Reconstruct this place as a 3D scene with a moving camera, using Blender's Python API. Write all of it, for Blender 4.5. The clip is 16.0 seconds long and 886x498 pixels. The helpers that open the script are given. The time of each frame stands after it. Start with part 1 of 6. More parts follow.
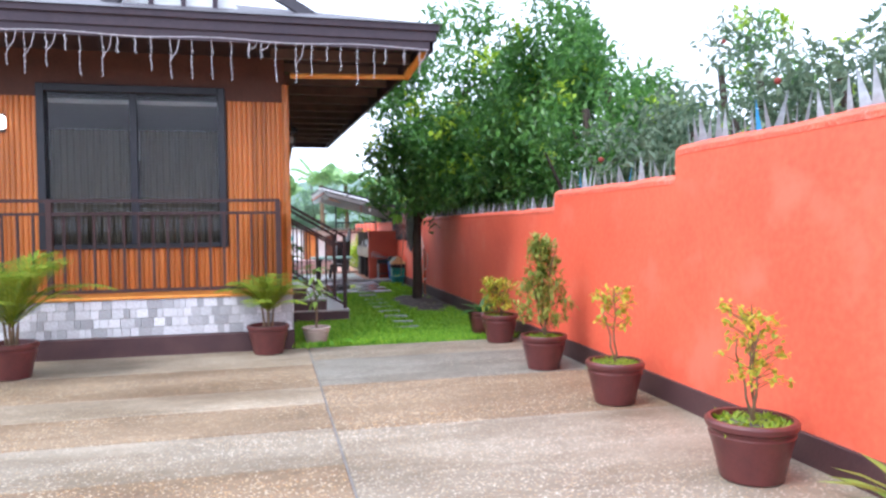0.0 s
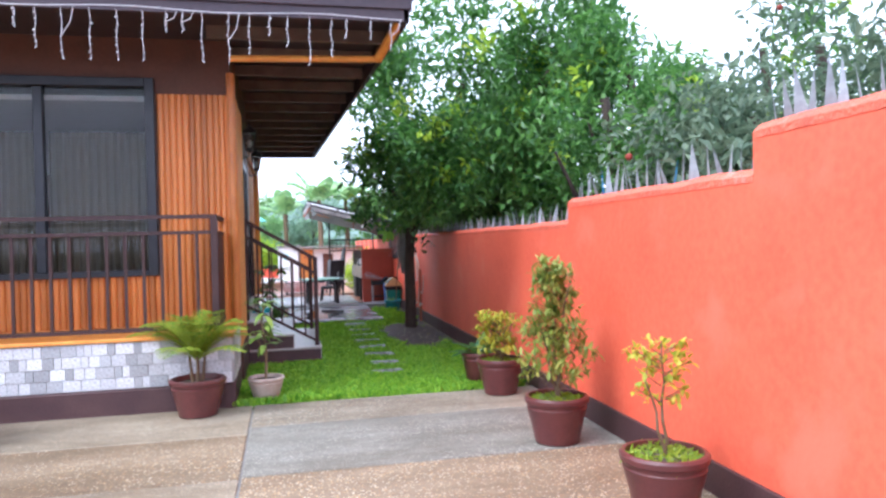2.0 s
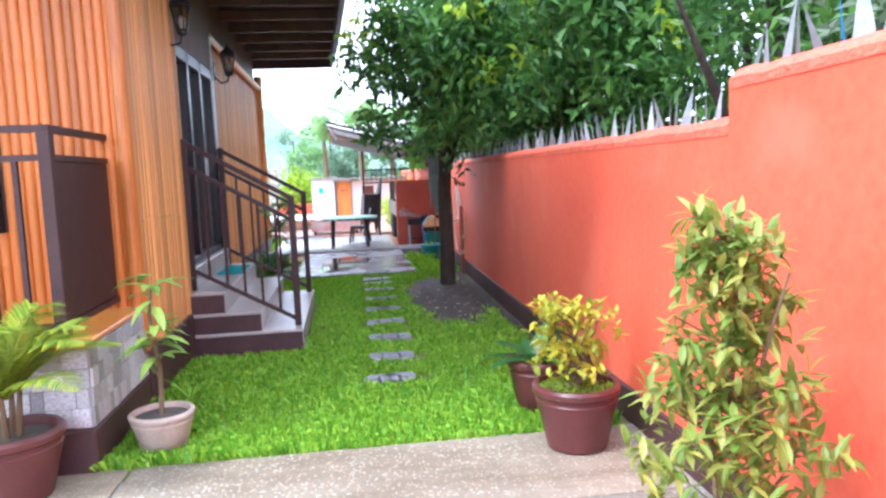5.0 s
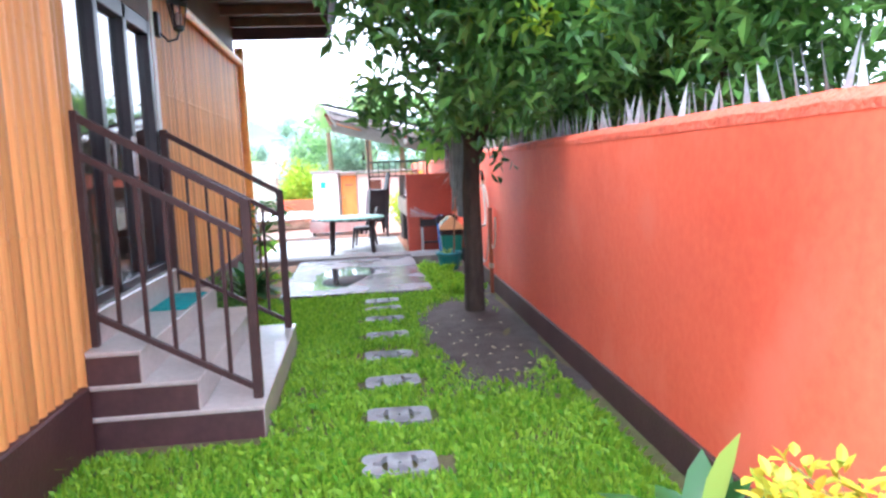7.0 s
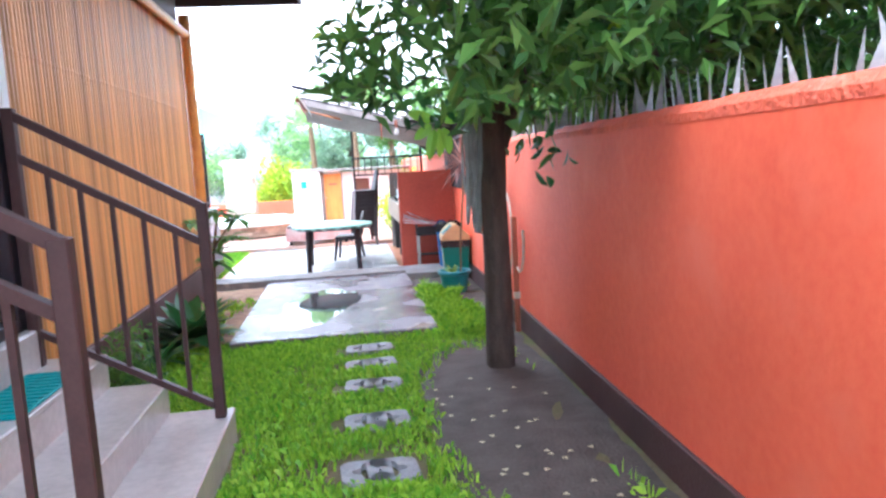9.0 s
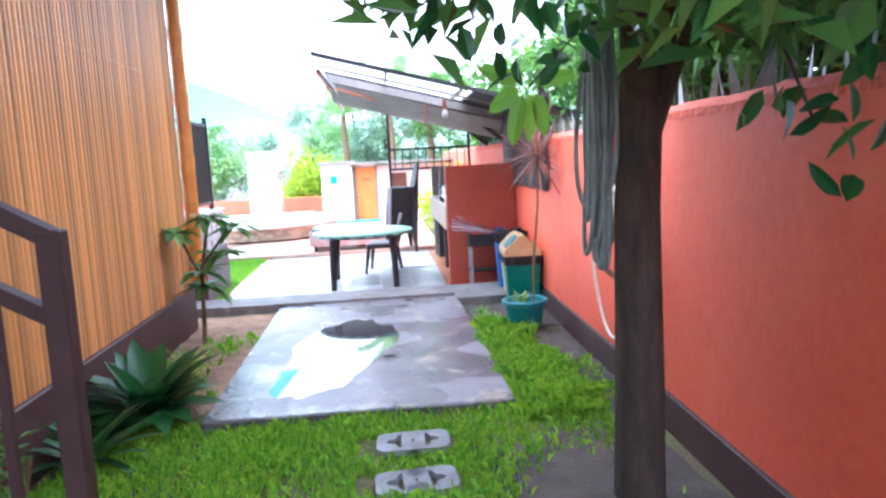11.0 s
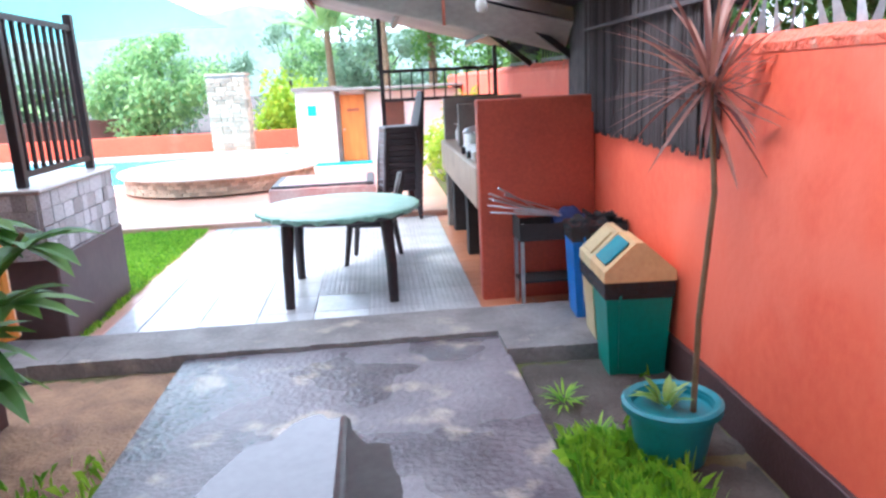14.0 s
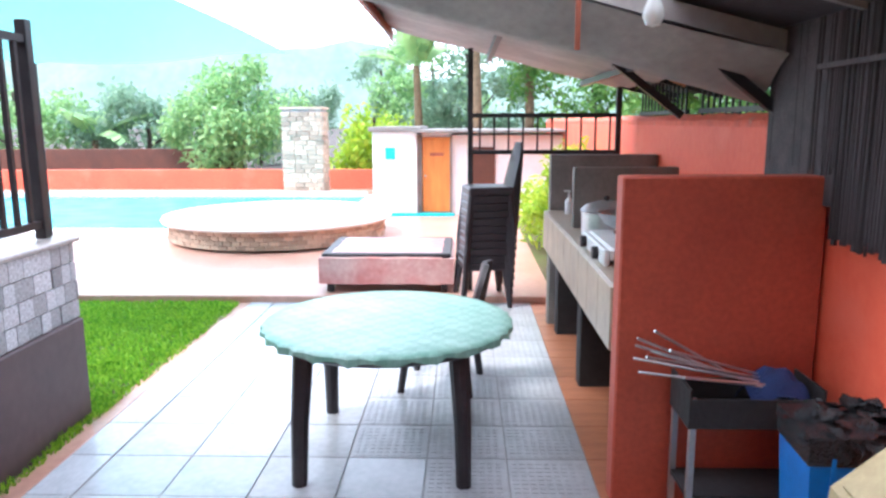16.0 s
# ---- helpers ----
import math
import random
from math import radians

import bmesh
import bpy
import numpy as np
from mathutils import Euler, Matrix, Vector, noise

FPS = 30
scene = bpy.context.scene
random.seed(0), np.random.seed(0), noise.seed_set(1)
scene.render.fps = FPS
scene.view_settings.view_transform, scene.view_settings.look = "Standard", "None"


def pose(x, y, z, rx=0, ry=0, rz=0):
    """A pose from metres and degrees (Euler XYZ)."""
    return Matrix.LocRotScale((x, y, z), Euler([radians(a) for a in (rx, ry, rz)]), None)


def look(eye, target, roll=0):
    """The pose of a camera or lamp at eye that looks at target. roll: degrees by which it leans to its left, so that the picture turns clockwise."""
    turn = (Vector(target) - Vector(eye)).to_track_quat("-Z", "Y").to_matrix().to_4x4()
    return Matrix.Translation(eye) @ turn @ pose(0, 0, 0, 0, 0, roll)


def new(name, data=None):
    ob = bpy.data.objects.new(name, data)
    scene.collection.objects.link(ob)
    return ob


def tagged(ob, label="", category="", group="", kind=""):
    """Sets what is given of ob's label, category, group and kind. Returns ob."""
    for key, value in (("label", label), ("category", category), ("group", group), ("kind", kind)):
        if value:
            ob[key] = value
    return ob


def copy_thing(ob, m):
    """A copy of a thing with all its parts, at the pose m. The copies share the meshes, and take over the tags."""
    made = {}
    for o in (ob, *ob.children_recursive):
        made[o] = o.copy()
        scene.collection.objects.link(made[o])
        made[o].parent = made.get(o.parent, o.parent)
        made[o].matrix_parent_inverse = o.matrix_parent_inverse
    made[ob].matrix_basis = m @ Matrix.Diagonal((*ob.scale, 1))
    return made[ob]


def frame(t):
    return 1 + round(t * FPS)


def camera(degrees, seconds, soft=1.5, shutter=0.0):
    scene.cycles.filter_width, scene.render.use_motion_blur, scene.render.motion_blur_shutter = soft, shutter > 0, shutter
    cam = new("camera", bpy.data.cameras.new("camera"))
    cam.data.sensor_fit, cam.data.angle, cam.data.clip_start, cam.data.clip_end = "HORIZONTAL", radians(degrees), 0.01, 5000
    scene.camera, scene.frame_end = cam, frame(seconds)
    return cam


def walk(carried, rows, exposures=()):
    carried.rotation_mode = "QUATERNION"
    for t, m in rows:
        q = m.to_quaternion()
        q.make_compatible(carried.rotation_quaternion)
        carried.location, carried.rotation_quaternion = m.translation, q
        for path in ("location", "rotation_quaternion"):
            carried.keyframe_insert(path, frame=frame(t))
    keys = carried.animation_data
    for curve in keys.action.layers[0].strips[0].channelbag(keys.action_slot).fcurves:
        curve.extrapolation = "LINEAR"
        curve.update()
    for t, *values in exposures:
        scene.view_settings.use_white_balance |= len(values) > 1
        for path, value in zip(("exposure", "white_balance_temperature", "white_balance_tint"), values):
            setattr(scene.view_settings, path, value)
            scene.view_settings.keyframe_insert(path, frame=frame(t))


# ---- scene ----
cam = camera(63.2, 16.0, soft=2.6)
METRES, EYE, TILT, LEAN, TURN = 18.5, 1.545, -0.33, 0.0, -13.5
ROWS = [
    (0.0, 0.0, 0.0, 0.0, -0.02, -1.41, 0.69),
    (0.5, 0.006, 0.025, 0.0024, -0.38, -1.65, 0.39),
    (1.0, 0.0087, 0.0533, 0.0028, 0.2, -1.04, 0.53),
    (1.5, 0.0139, 0.0833, 0.0035, -0.62, -0.54, 0.62),
    (2.0, 0.0171, 0.113, 0.0037, 1.01, -0.25, 1.46),
    (2.5, 0.0228, 0.1437, 0.0031, 0.81, -0.59, 1.27),
    (3.0, 0.0286, 0.1724, 0.0037, 2.24, -1.6, 1.3),
    (3.5, 0.0317, 0.2057, 0.0025, 1.7, -4.58, 0.94),
    (4.0, 0.0336, 0.2383, 0.0039, 3.67, -5.53, 1.6),
    (6.5, 0.0057, 0.4001, 0.0032, 6.5, -5.91, 2.49),
    (7.0, 0.0017, 0.4328, 0.0041, 6.59, -6.2, 2.36),
    (7.5, -0.0063, 0.466, 0.0044, 7.0, -5.62, 3.27),
    (8.0, -0.011, 0.499, 0.0048, 5.19, -6.06, 3.63),
    (10.5, -0.0416, 0.6474, 0.0056, 7.56, -6.83, 2.49),
    (11.0, -0.0496, 0.6801, 0.0045, 8.51, -6.87, 2.87),
    (11.5, -0.0557, 0.709, 0.0046, 9.38, -6.45, 1.64),
    (12.0, -0.0608, 0.7408, 0.0053, 11.62, -6.92, 1.84),
    (12.5, -0.0687, 0.7738, 0.0082, 10.31, -7.62, 2.81),
    (13.0, -0.0768, 0.8079, 0.0049, 8.76, -11.12, 1.74),
    (13.5, -0.0871, 0.8391, 0.0072, 8.47, -13.2, 1.65),
    (14.0, -0.0915, 0.8704, 0.008, 8.11, -12.81, 2.63),
    (14.5, -0.0989, 0.8988, 0.0076, 8.89, -13.15, 2.01),
    (15.0, -0.1046, 0.9261, 0.0063, 10.87, -14.08, 1.69),
    (15.5, -0.1083, 0.9559, 0.0098, 13.56, -13.71, 2.21),
    (16.0, -0.1149, 0.9802, 0.0132, 15.2, -9.71, 0.11),
]
EXPOSURES = [(0.0, 0.95, 5700, 11), (2.5, 1.2, 5500, 12), (4.0, 1.55, 5450, 12), (6.5, 2.05, 5650, 12), (8.0, 2.4, 5650, 12), (11.0, 2.3, 5300, 10), (12.5, 2.15, 5450, 11), (14.0, 1.8, 5600, 11), (16.0, 1.6, 5750, 11)]
walk(cam, [(t, pose(0, 0, EYE, TILT, LEAN, TURN) @ pose(METRES * x, METRES * y, METRES * z, 90 + pitch, roll, yaw)) for t, x, y, z, yaw, pitch, roll in ROWS], EXPOSURES)

# ---- world, sun, light ----
world = bpy.data.worlds.new("overcast_sky")
scene.world = world
world.use_nodes = True
wn = world.node_tree
sky = wn.nodes.new("ShaderNodeTexSky")
sky.sky_type, sky.sun_disc = "NISHITA", False
sky.sun_elevation, sky.sun_rotation, sky.dust_density = radians(58), radians(-70), 5.0
skymul = wn.nodes.new("ShaderNodeVectorMath")
skymul.operation = "SCALE"
skymul.inputs["Scale"].default_value = 0.12
wn.links.new(sky.outputs["Color"], skymul.inputs[0])
cloud = wn.nodes.new("ShaderNodeMix")
cloud.data_type = "RGBA"
cloud.inputs[0].default_value = 0.82
cloud.inputs[7].default_value = (0.97, 1.01, 1.13, 1)
wn.links.new(skymul.outputs[0], cloud.inputs[6])
wbg = wn.nodes["Background"]
wn.links.new(cloud.outputs[2], wbg.inputs["Color"])
wbg.inputs["Strength"].default_value = 1.35
sun_data = bpy.data.lights.new("sun", "SUN")
sun_data.energy, sun_data.angle, sun_data.color = 1.4, radians(14), (1.0, 0.95, 0.88)
sun = new("sun", sun_data)
sun.matrix_world = look((-6, 4, 14), (2, 9, 0))


# ---- materials ----
def mat(name, a, b=None, scale=6.0, rough=0.7, bump=0.15, metal=0.0, fine=8.0, vary=0.0, spec=0.5, stretch=(1, 1, 1), grime=None, alpha=None):
    """Two colours mixed by a broad noise, a fine grain on top, bump from both; vary: brightness by the object's own random."""
    m = bpy.data.materials.new(name)
    m.use_nodes = True
    n, l = m.node_tree.nodes, m.node_tree.links
    p = n["Principled BSDF"]
    b = b or tuple(c * 0.75 for c in a)
    tc = n.new("ShaderNodeTexCoord")
    mp = n.new("ShaderNodeMapping")
    mp.inputs["Scale"].default_value = stretch
    l.new(tc.outputs["Object"], mp.inputs["Vector"])
    big, small = n.new("ShaderNodeTexNoise"), n.new("ShaderNodeTexNoise")
    big.inputs["Scale"].default_value, big.inputs["Detail"].default_value = scale, 5
    small.inputs["Scale"].default_value, small.inputs["Detail"].default_value = scale * fine, 3
    for t in (big, small):
        l.new(mp.outputs[0], t.inputs["Vector"])
    ramp = n.new("ShaderNodeValToRGB")
    ramp.color_ramp.elements[0].position, ramp.color_ramp.elements[1].position = 0.35, 0.68
    ramp.color_ramp.elements[0].color, ramp.color_ramp.elements[1].color = (*a, 1), (*b, 1)
    l.new(big.outputs["Fac"], ramp.inputs[0])
    out = ramp.outputs[0]
    g = n.new("ShaderNodeMix")
    g.data_type, g.blend_type = "RGBA", "OVERLAY"
    g.inputs[0].default_value = 0.28
    l.new(out, g.inputs[6])
    l.new(small.outputs["Fac"], g.inputs[7])
    out = g.outputs[2]
    if grime:
        gn = n.new("ShaderNodeTexNoise")
        gn.inputs["Scale"].default_value, gn.inputs["Detail"].default_value = grime[1], 7
        l.new(tc.outputs["Object"], gn.inputs["Vector"])
        gr = n.new("ShaderNodeValToRGB")
        gr.color_ramp.elements[0].position, gr.color_ramp.elements[1].position = grime[2], grime[2] + 0.1
        l.new(gn.outputs["Fac"], gr.inputs[0])
        gm = n.new("ShaderNodeMix")
        gm.data_type = "RGBA"
        l.new(gr.outputs[0], gm.inputs[0])
        l.new(out, gm.inputs[6])
        gm.inputs[7].default_value = (*grime[0], 1)
        out = gm.outputs[2]
    if vary:
        oi = n.new("ShaderNodeObjectInfo")
        mr = n.new("ShaderNodeMapRange")
        mr.inputs[3].default_value, mr.inputs[4].default_value = 1 - vary, 1 + vary
        l.new(oi.outputs["Random"], mr.inputs[0])
        hs = n.new("ShaderNodeHueSaturation")
        l.new(mr.outputs[0], hs.inputs["Value"])
        l.new(out, hs.inputs["Color"])
        out = hs.outputs[0]
    l.new(out, p.inputs["Base Color"])
    p.inputs["Roughness"].default_value, p.inputs["Metallic"].default_value = rough, metal
    p.inputs["Specular IOR Level"].default_value = spec
    if bump:
        add = n.new("ShaderNodeMath")
        l.new(big.outputs["Fac"], add.inputs[0])
        l.new(small.outputs["Fac"], add.inputs[1])
        bp = n.new("ShaderNodeBump")
        bp.inputs["Strength"].default_value, bp.inputs["Distance"].default_value = bump, 0.02
        l.new(add.outputs[0], bp.inputs["Height"])
        l.new(bp.outputs[0], p.inputs["Normal"])
    return m


def leafmat(name, a, b, rough=0.45):
    """Foliage: colour by island, a little light through the blade."""
    m = bpy.data.materials.new(name)
    m.use_nodes = True
    n, l = m.node_tree.nodes, m.node_tree.links
    p = n["Principled BSDF"]
    geo = n.new("ShaderNodeNewGeometry")
    ramp = n.new("ShaderNodeValToRGB")
    ramp.color_ramp.elements[0].color, ramp.color_ramp.elements[1].color = (*a, 1), (*b, 1)
    l.new(geo.outputs["Random Per Island"], ramp.inputs[0])
    l.new(ramp.outputs[0], p.inputs["Base Color"])
    p.inputs["Roughness"].default_value = rough
    tr = n.new("ShaderNodeBsdfTranslucent")
    l.new(ramp.outputs[0], tr.inputs["Color"])
    mx = n.new("ShaderNodeMixShader")
    mx.inputs[0].default_value = 0.35
    l.new(p.outputs[0], mx.inputs[1])
    l.new(tr.outputs[0], mx.inputs[2])
    l.new(mx.outputs[0], n["Material Output"].inputs["Surface"])
    return m


def speckle(name, stones, base, size=46.0, rough=0.75):
    """Exposed aggregate: pebbles of several colours in mortar, worn in broad patches."""
    m = mat(name, base, tuple(c * 0.8 for c in base), 1.3, rough, 0.0)
    n, l = m.node_tree.nodes, m.node_tree.links
    p = n["Principled BSDF"]
    old = p.inputs["Base Color"].links[0].from_socket
    tc = n.new("ShaderNodeTexCoord")
    v = n.new("ShaderNodeTexVoronoi")
    v.inputs["Scale"].default_value = size
    l.new(tc.outputs["Object"], v.inputs["Vector"])
    ramp = n.new("ShaderNodeValToRGB")
    ramp.color_ramp.interpolation = "CONSTANT"
    e = ramp.color_ramp.elements
    e[0].color, e[1].color = (*stones[0], 1), (*stones[-1], 1)
    e[1].position = 0.85
    for i, c in enumerate(stones[1:-1]):
        k = e.new(0.85 * (i + 1) / (len(stones) - 1))
        k.color = (*c, 1)
    sep = n.new("ShaderNodeSeparateColor")
    l.new(v.outputs["Color"], sep.inputs[0])
    l.new(sep.outputs[0], ramp.inputs[0])
    edge = n.new("ShaderNodeMapRange")
    edge.inputs[1].default_value, edge.inputs[2].default_value = 0.42, 0.3
    l.new(v.outputs["Distance"], edge.inputs[0])
    patch = n.new("ShaderNodeTexNoise")
    patch.inputs["Scale"].default_value, patch.inputs["Detail"].default_value = 0.9, 4
    mp = n.new("ShaderNodeMapping")
    mp.inputs["Scale"].default_value = (0.5, 1.6, 1)
    l.new(tc.outputs["Object"], mp.inputs[0])
    l.new(mp.outputs[0], patch.inputs["Vector"])
    pr = n.new("ShaderNodeMapRange")
    pr.inputs[1].default_value, pr.inputs[2].default_value = 0.38, 0.62
    pr.inputs[3].default_value, pr.inputs[4].default_value = 0.35, 1.0
    l.new(patch.outputs["Fac"], pr.inputs[0])
    f = n.new("ShaderNodeMath")
    f.operation = "MULTIPLY"
    l.new(edge.outputs[0], f.inputs[0])
    l.new(pr.outputs[0], f.inputs[1])
    mx = n.new("ShaderNodeMix")
    mx.data_type = "RGBA"
    l.new(f.outputs[0], mx.inputs[0])
    l.new(old, mx.inputs[6])
    l.new(ramp.outputs[0], mx.inputs[7])
    stain = n.new("ShaderNodeTexNoise")
    stain.inputs["Scale"].default_value, stain.inputs["Detail"].default_value, stain.inputs["Roughness"].default_value = 0.75, 8, 0.68
    l.new(mp.outputs[0], stain.inputs["Vector"])
    sr = n.new("ShaderNodeValToRGB")
    sr.color_ramp.elements[0].position, sr.color_ramp.elements[1].position = 0.36, 0.6
    sr.color_ramp.elements[0].color, sr.color_ramp.elements[1].color = (0.58, 0.53, 0.47, 1), (1.0, 1.0, 1.0, 1)
    l.new(stain.outputs["Fac"], sr.inputs[0])
    sm = n.new("ShaderNodeMix")
    sm.data_type, sm.blend_type = "RGBA", "MULTIPLY"
    sm.inputs[0].default_value = 1.0
    l.new(mx.outputs[2], sm.inputs[6])
    l.new(sr.outputs[0], sm.inputs[7])
    l.new(sm.outputs[2], p.inputs["Base Color"])
    bp = n.new("ShaderNodeBump")
    bp.inputs["Strength"].default_value, bp.inputs["Distance"].default_value = 0.55, 0.006
    l.new(f.outputs[0], bp.inputs["Height"])
    l.new(bp.outputs[0], p.inputs["Normal"])
    return m


def glass(name, tint=(0.9, 0.95, 0.95), rough=0.02):
    m = bpy.data.materials.new(name)
    m.use_nodes = True
    p = m.node_tree.nodes["Principled BSDF"]
    p.inputs["Base Color"].default_value = (*tint, 1)
    p.inputs["Transmission Weight"].default_value = 1.0
    p.inputs["Roughness"].default_value, p.inputs["IOR"].default_value = rough, 1.45
    return m


def wet(m, lo, hi, scale, thr, dark=0.6):
    """Puddles: where a broad noise is high the surface is smooth and darker."""
    n, l = m.node_tree.nodes, m.node_tree.links
    p = n["Principled BSDF"]
    old = p.inputs["Base Color"].links[0].from_socket
    tc = n.new("ShaderNodeTexCoord")
    t = n.new("ShaderNodeTexNoise")
    t.inputs["Scale"].default_value, t.inputs["Detail"].default_value = scale, 3
    l.new(tc.outputs["Object"], t.inputs["Vector"])
    r = n.new("ShaderNodeMapRange")
    r.inputs[1].default_value, r.inputs[2].default_value = thr, thr + 0.06
    l.new(t.outputs["Fac"], r.inputs[0])
    ro = n.new("ShaderNodeMapRange")
    ro.inputs[3].default_value, ro.inputs[4].default_value = hi, lo
    l.new(r.outputs[0], ro.inputs[0])
    l.new(ro.outputs[0], p.inputs["Roughness"])
    hs = n.new("ShaderNodeHueSaturation")
    hs.inputs["Value"].default_value = dark
    l.new(old, hs.inputs["Color"])
    l.new(r.outputs[0], hs.inputs["Fac"])
    l.new(hs.outputs[0], p.inputs["Base Color"])
    return m


M_wall = mat("orange_paint", (0.86, 0.145, 0.072), (0.76, 0.112, 0.055), 0.9, 0.58, 0.12, fine=22, grime=((0.84, 0.168, 0.095), 1.5, 0.57))
M_band = mat("maroon_band_paint", (0.055, 0.022, 0.024), (0.085, 0.038, 0.036), 2.5, 0.6, 0.15, fine=20)
M_cap = mat("rough_mortar_painted", (0.82, 0.15, 0.08), (0.66, 0.12, 0.07), 7, 0.75, 0.9, fine=5, grime=((0.60, 0.26, 0.19), 6, 0.64))
M_steel = mat("galvanised_sheet", (0.36, 0.38, 0.4), (0.22, 0.23, 0.25), 14, 0.45, 0.05, metal=0.25, vary=0.35)
M_spikeblue = mat("blue_coated_sheet", (0.05, 0.3, 0.6), (0.04, 0.22, 0.5), 14, 0.4, 0.05)
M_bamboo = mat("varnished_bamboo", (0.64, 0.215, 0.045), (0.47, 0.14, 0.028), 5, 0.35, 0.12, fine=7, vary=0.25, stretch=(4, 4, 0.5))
# side slats: lighter and slightly rougher than the front ones
M_bamboo_side = mat("lighter_side_bamboo", (0.76, 0.37, 0.125), (0.58, 0.25, 0.075), 5, 0.45, 0.15, fine=7, vary=0.28, stretch=(4, 4, 0.5))
M_pole = mat("orange_bamboo_pole", (0.78, 0.32, 0.06), (0.64, 0.23, 0.04), 6, 0.3, 0.08)
M_board = mat("brown_wallboard", (0.125, 0.045, 0.025), (0.09, 0.034, 0.02), 3, 0.6, 0.1)
M_fascia = mat("dark_brown_fascia_paint", (0.045, 0.028, 0.04), (0.06, 0.036, 0.045), 3, 0.5, 0.08)
M_soffit = mat("dark_soffit_board", (0.035, 0.024, 0.03), (0.055, 0.035, 0.038), 4, 0.6, 0.1)
M_rafter = mat("soffit_rafter_wood", (0.17, 0.115, 0.09), (0.12, 0.08, 0.065), 5, 0.6, 0.1)
M_roof = mat("dark_roof_sheet", (0.05, 0.045, 0.055), (0.07, 0.06, 0.07), 4, 0.5, 0.1)
M_iron = mat("brown_painted_iron", (0.06, 0.03, 0.028), (0.045, 0.023, 0.022), 9, 0.55, 0.06, spec=0.3)
M_black = mat("black_painted_iron", (0.015, 0.014, 0.018), (0.024, 0.022, 0.025), 9, 0.4, 0.05)
M_frame = mat("dark_window_frame", (0.012, 0.012, 0.018), (0.02, 0.018, 0.024), 8, 0.35, 0.03)
M_curtain = mat("olive_curtain_cloth", (0.15, 0.125, 0.075), (0.11, 0.09, 0.055), 4, 0.9, 0.2, stretch=(6, 6, 0.4))
M_glass = glass("clear_glass")
M_tint = glass("dark_tinted_glass", (0.68, 0.68, 0.68))
M_tint.node_tree.nodes["Principled BSDF"].inputs["IOR"].default_value = 1.3
M_tile = mat("grey_stone_tile", (0.66, 0.66, 0.68), (0.36, 0.35, 0.36), 7, 0.3, 0.15, vary=0.4)
M_mortar = mat("pale_grout", (0.42, 0.41, 0.40), (0.34, 0.33, 0.32), 8, 0.8, 0.2)
M_agg = speckle("exposed_aggregate", [(0.55, 0.34, 0.15), (0.66, 0.5, 0.3), (0.30, 0.15, 0.07), (0.78, 0.68, 0.52), (0.17, 0.11, 0.08)], (0.28, 0.205, 0.13))
M_agg2 = speckle("worn_pale_aggregate", [(0.5, 0.38, 0.24), (0.6, 0.53, 0.42), (0.3, 0.21, 0.13), (0.7, 0.64, 0.54)], (0.31, 0.265, 0.20))
M_agg3 = speckle("grey_aggregate", [(0.37, 0.34, 0.29), (0.47, 0.43, 0.36), (0.27, 0.24, 0.21), (0.56, 0.52, 0.44)], (0.25, 0.235, 0.195))
M_pale = speckle("worn_pale_concrete", [(0.5, 0.38, 0.24), (0.62, 0.53, 0.42), (0.3, 0.22, 0.14)], (0.35, 0.29, 0.21), 60.0, 0.65)
M_conc = mat("damp_concrete", (0.25, 0.23, 0.245), (0.13, 0.115, 0.13), 2.2, 0.55, 0.5, fine=14, grime=((0.48, 0.41, 0.34), 3.2, 0.58))
wet(M_conc, 0.14, 0.42, 1.1, 0.46, 0.8)
M_kerb = mat("worn_kerb_concrete", (0.27, 0.25, 0.24), (0.17, 0.155, 0.155), 4, 0.7, 0.5, fine=9, grime=((0.42, 0.36, 0.29), 3, 0.62))
M_water = mat("puddle_water", (0.09, 0.085, 0.085), (0.07, 0.065, 0.065), 3, 0.03, 0.0, spec=0.8)
M_soil = mat("brown_soil", (0.36, 0.22, 0.13), (0.20, 0.12, 0.08), 5, 0.95, 0.8, fine=9)
M_darksoil = mat("dark_damp_soil", (0.105, 0.087, 0.072), (0.065, 0.053, 0.044), 5, 0.9, 0.8, fine=9)
M_turf = mat("turf_ground", (0.11, 0.13, 0.035), (0.15, 0.11, 0.06), 2.5, 0.95, 0.8, fine=12)
M_grass = leafmat("grass_blade", (0.10, 0.32, 0.018), (0.42, 0.66, 0.055))
M_step = mat("pale_step_tile", (0.50, 0.45, 0.42), (0.42, 0.37, 0.35), 3, 0.3, 0.05)
M_riser = mat("maroon_step_paint", (0.06, 0.026, 0.028), (0.08, 0.035, 0.035), 3, 0.55, 0.08)
M_mat = mat("teal_rubber_mat", (0.0, 0.33, 0.33), (0.0, 0.25, 0.26), 20, 0.6, 0.3)
M_pot = mat("maroon_glazed_pot", (0.13, 0.035, 0.032), (0.09, 0.026, 0.026), 5, 0.35, 0.08)
M_whitepot = mat("cream_clay_pot", (0.55, 0.43, 0.36), (0.42, 0.31, 0.25), 6, 0.7, 0.15)
M_bluepot = mat("teal_plastic", (0.02, 0.24, 0.28), (0.015, 0.18, 0.22), 5, 0.4, 0.04)
M_bark = mat("brown_bark", (0.085, 0.06, 0.045), (0.045, 0.032, 0.026), 7, 0.9, 0.9, fine=6, stretch=(2, 2, 0.6))
M_stem = mat("plant_stem", (0.20, 0.13, 0.07), (0.12, 0.08, 0.04), 12, 0.7, 0.3)
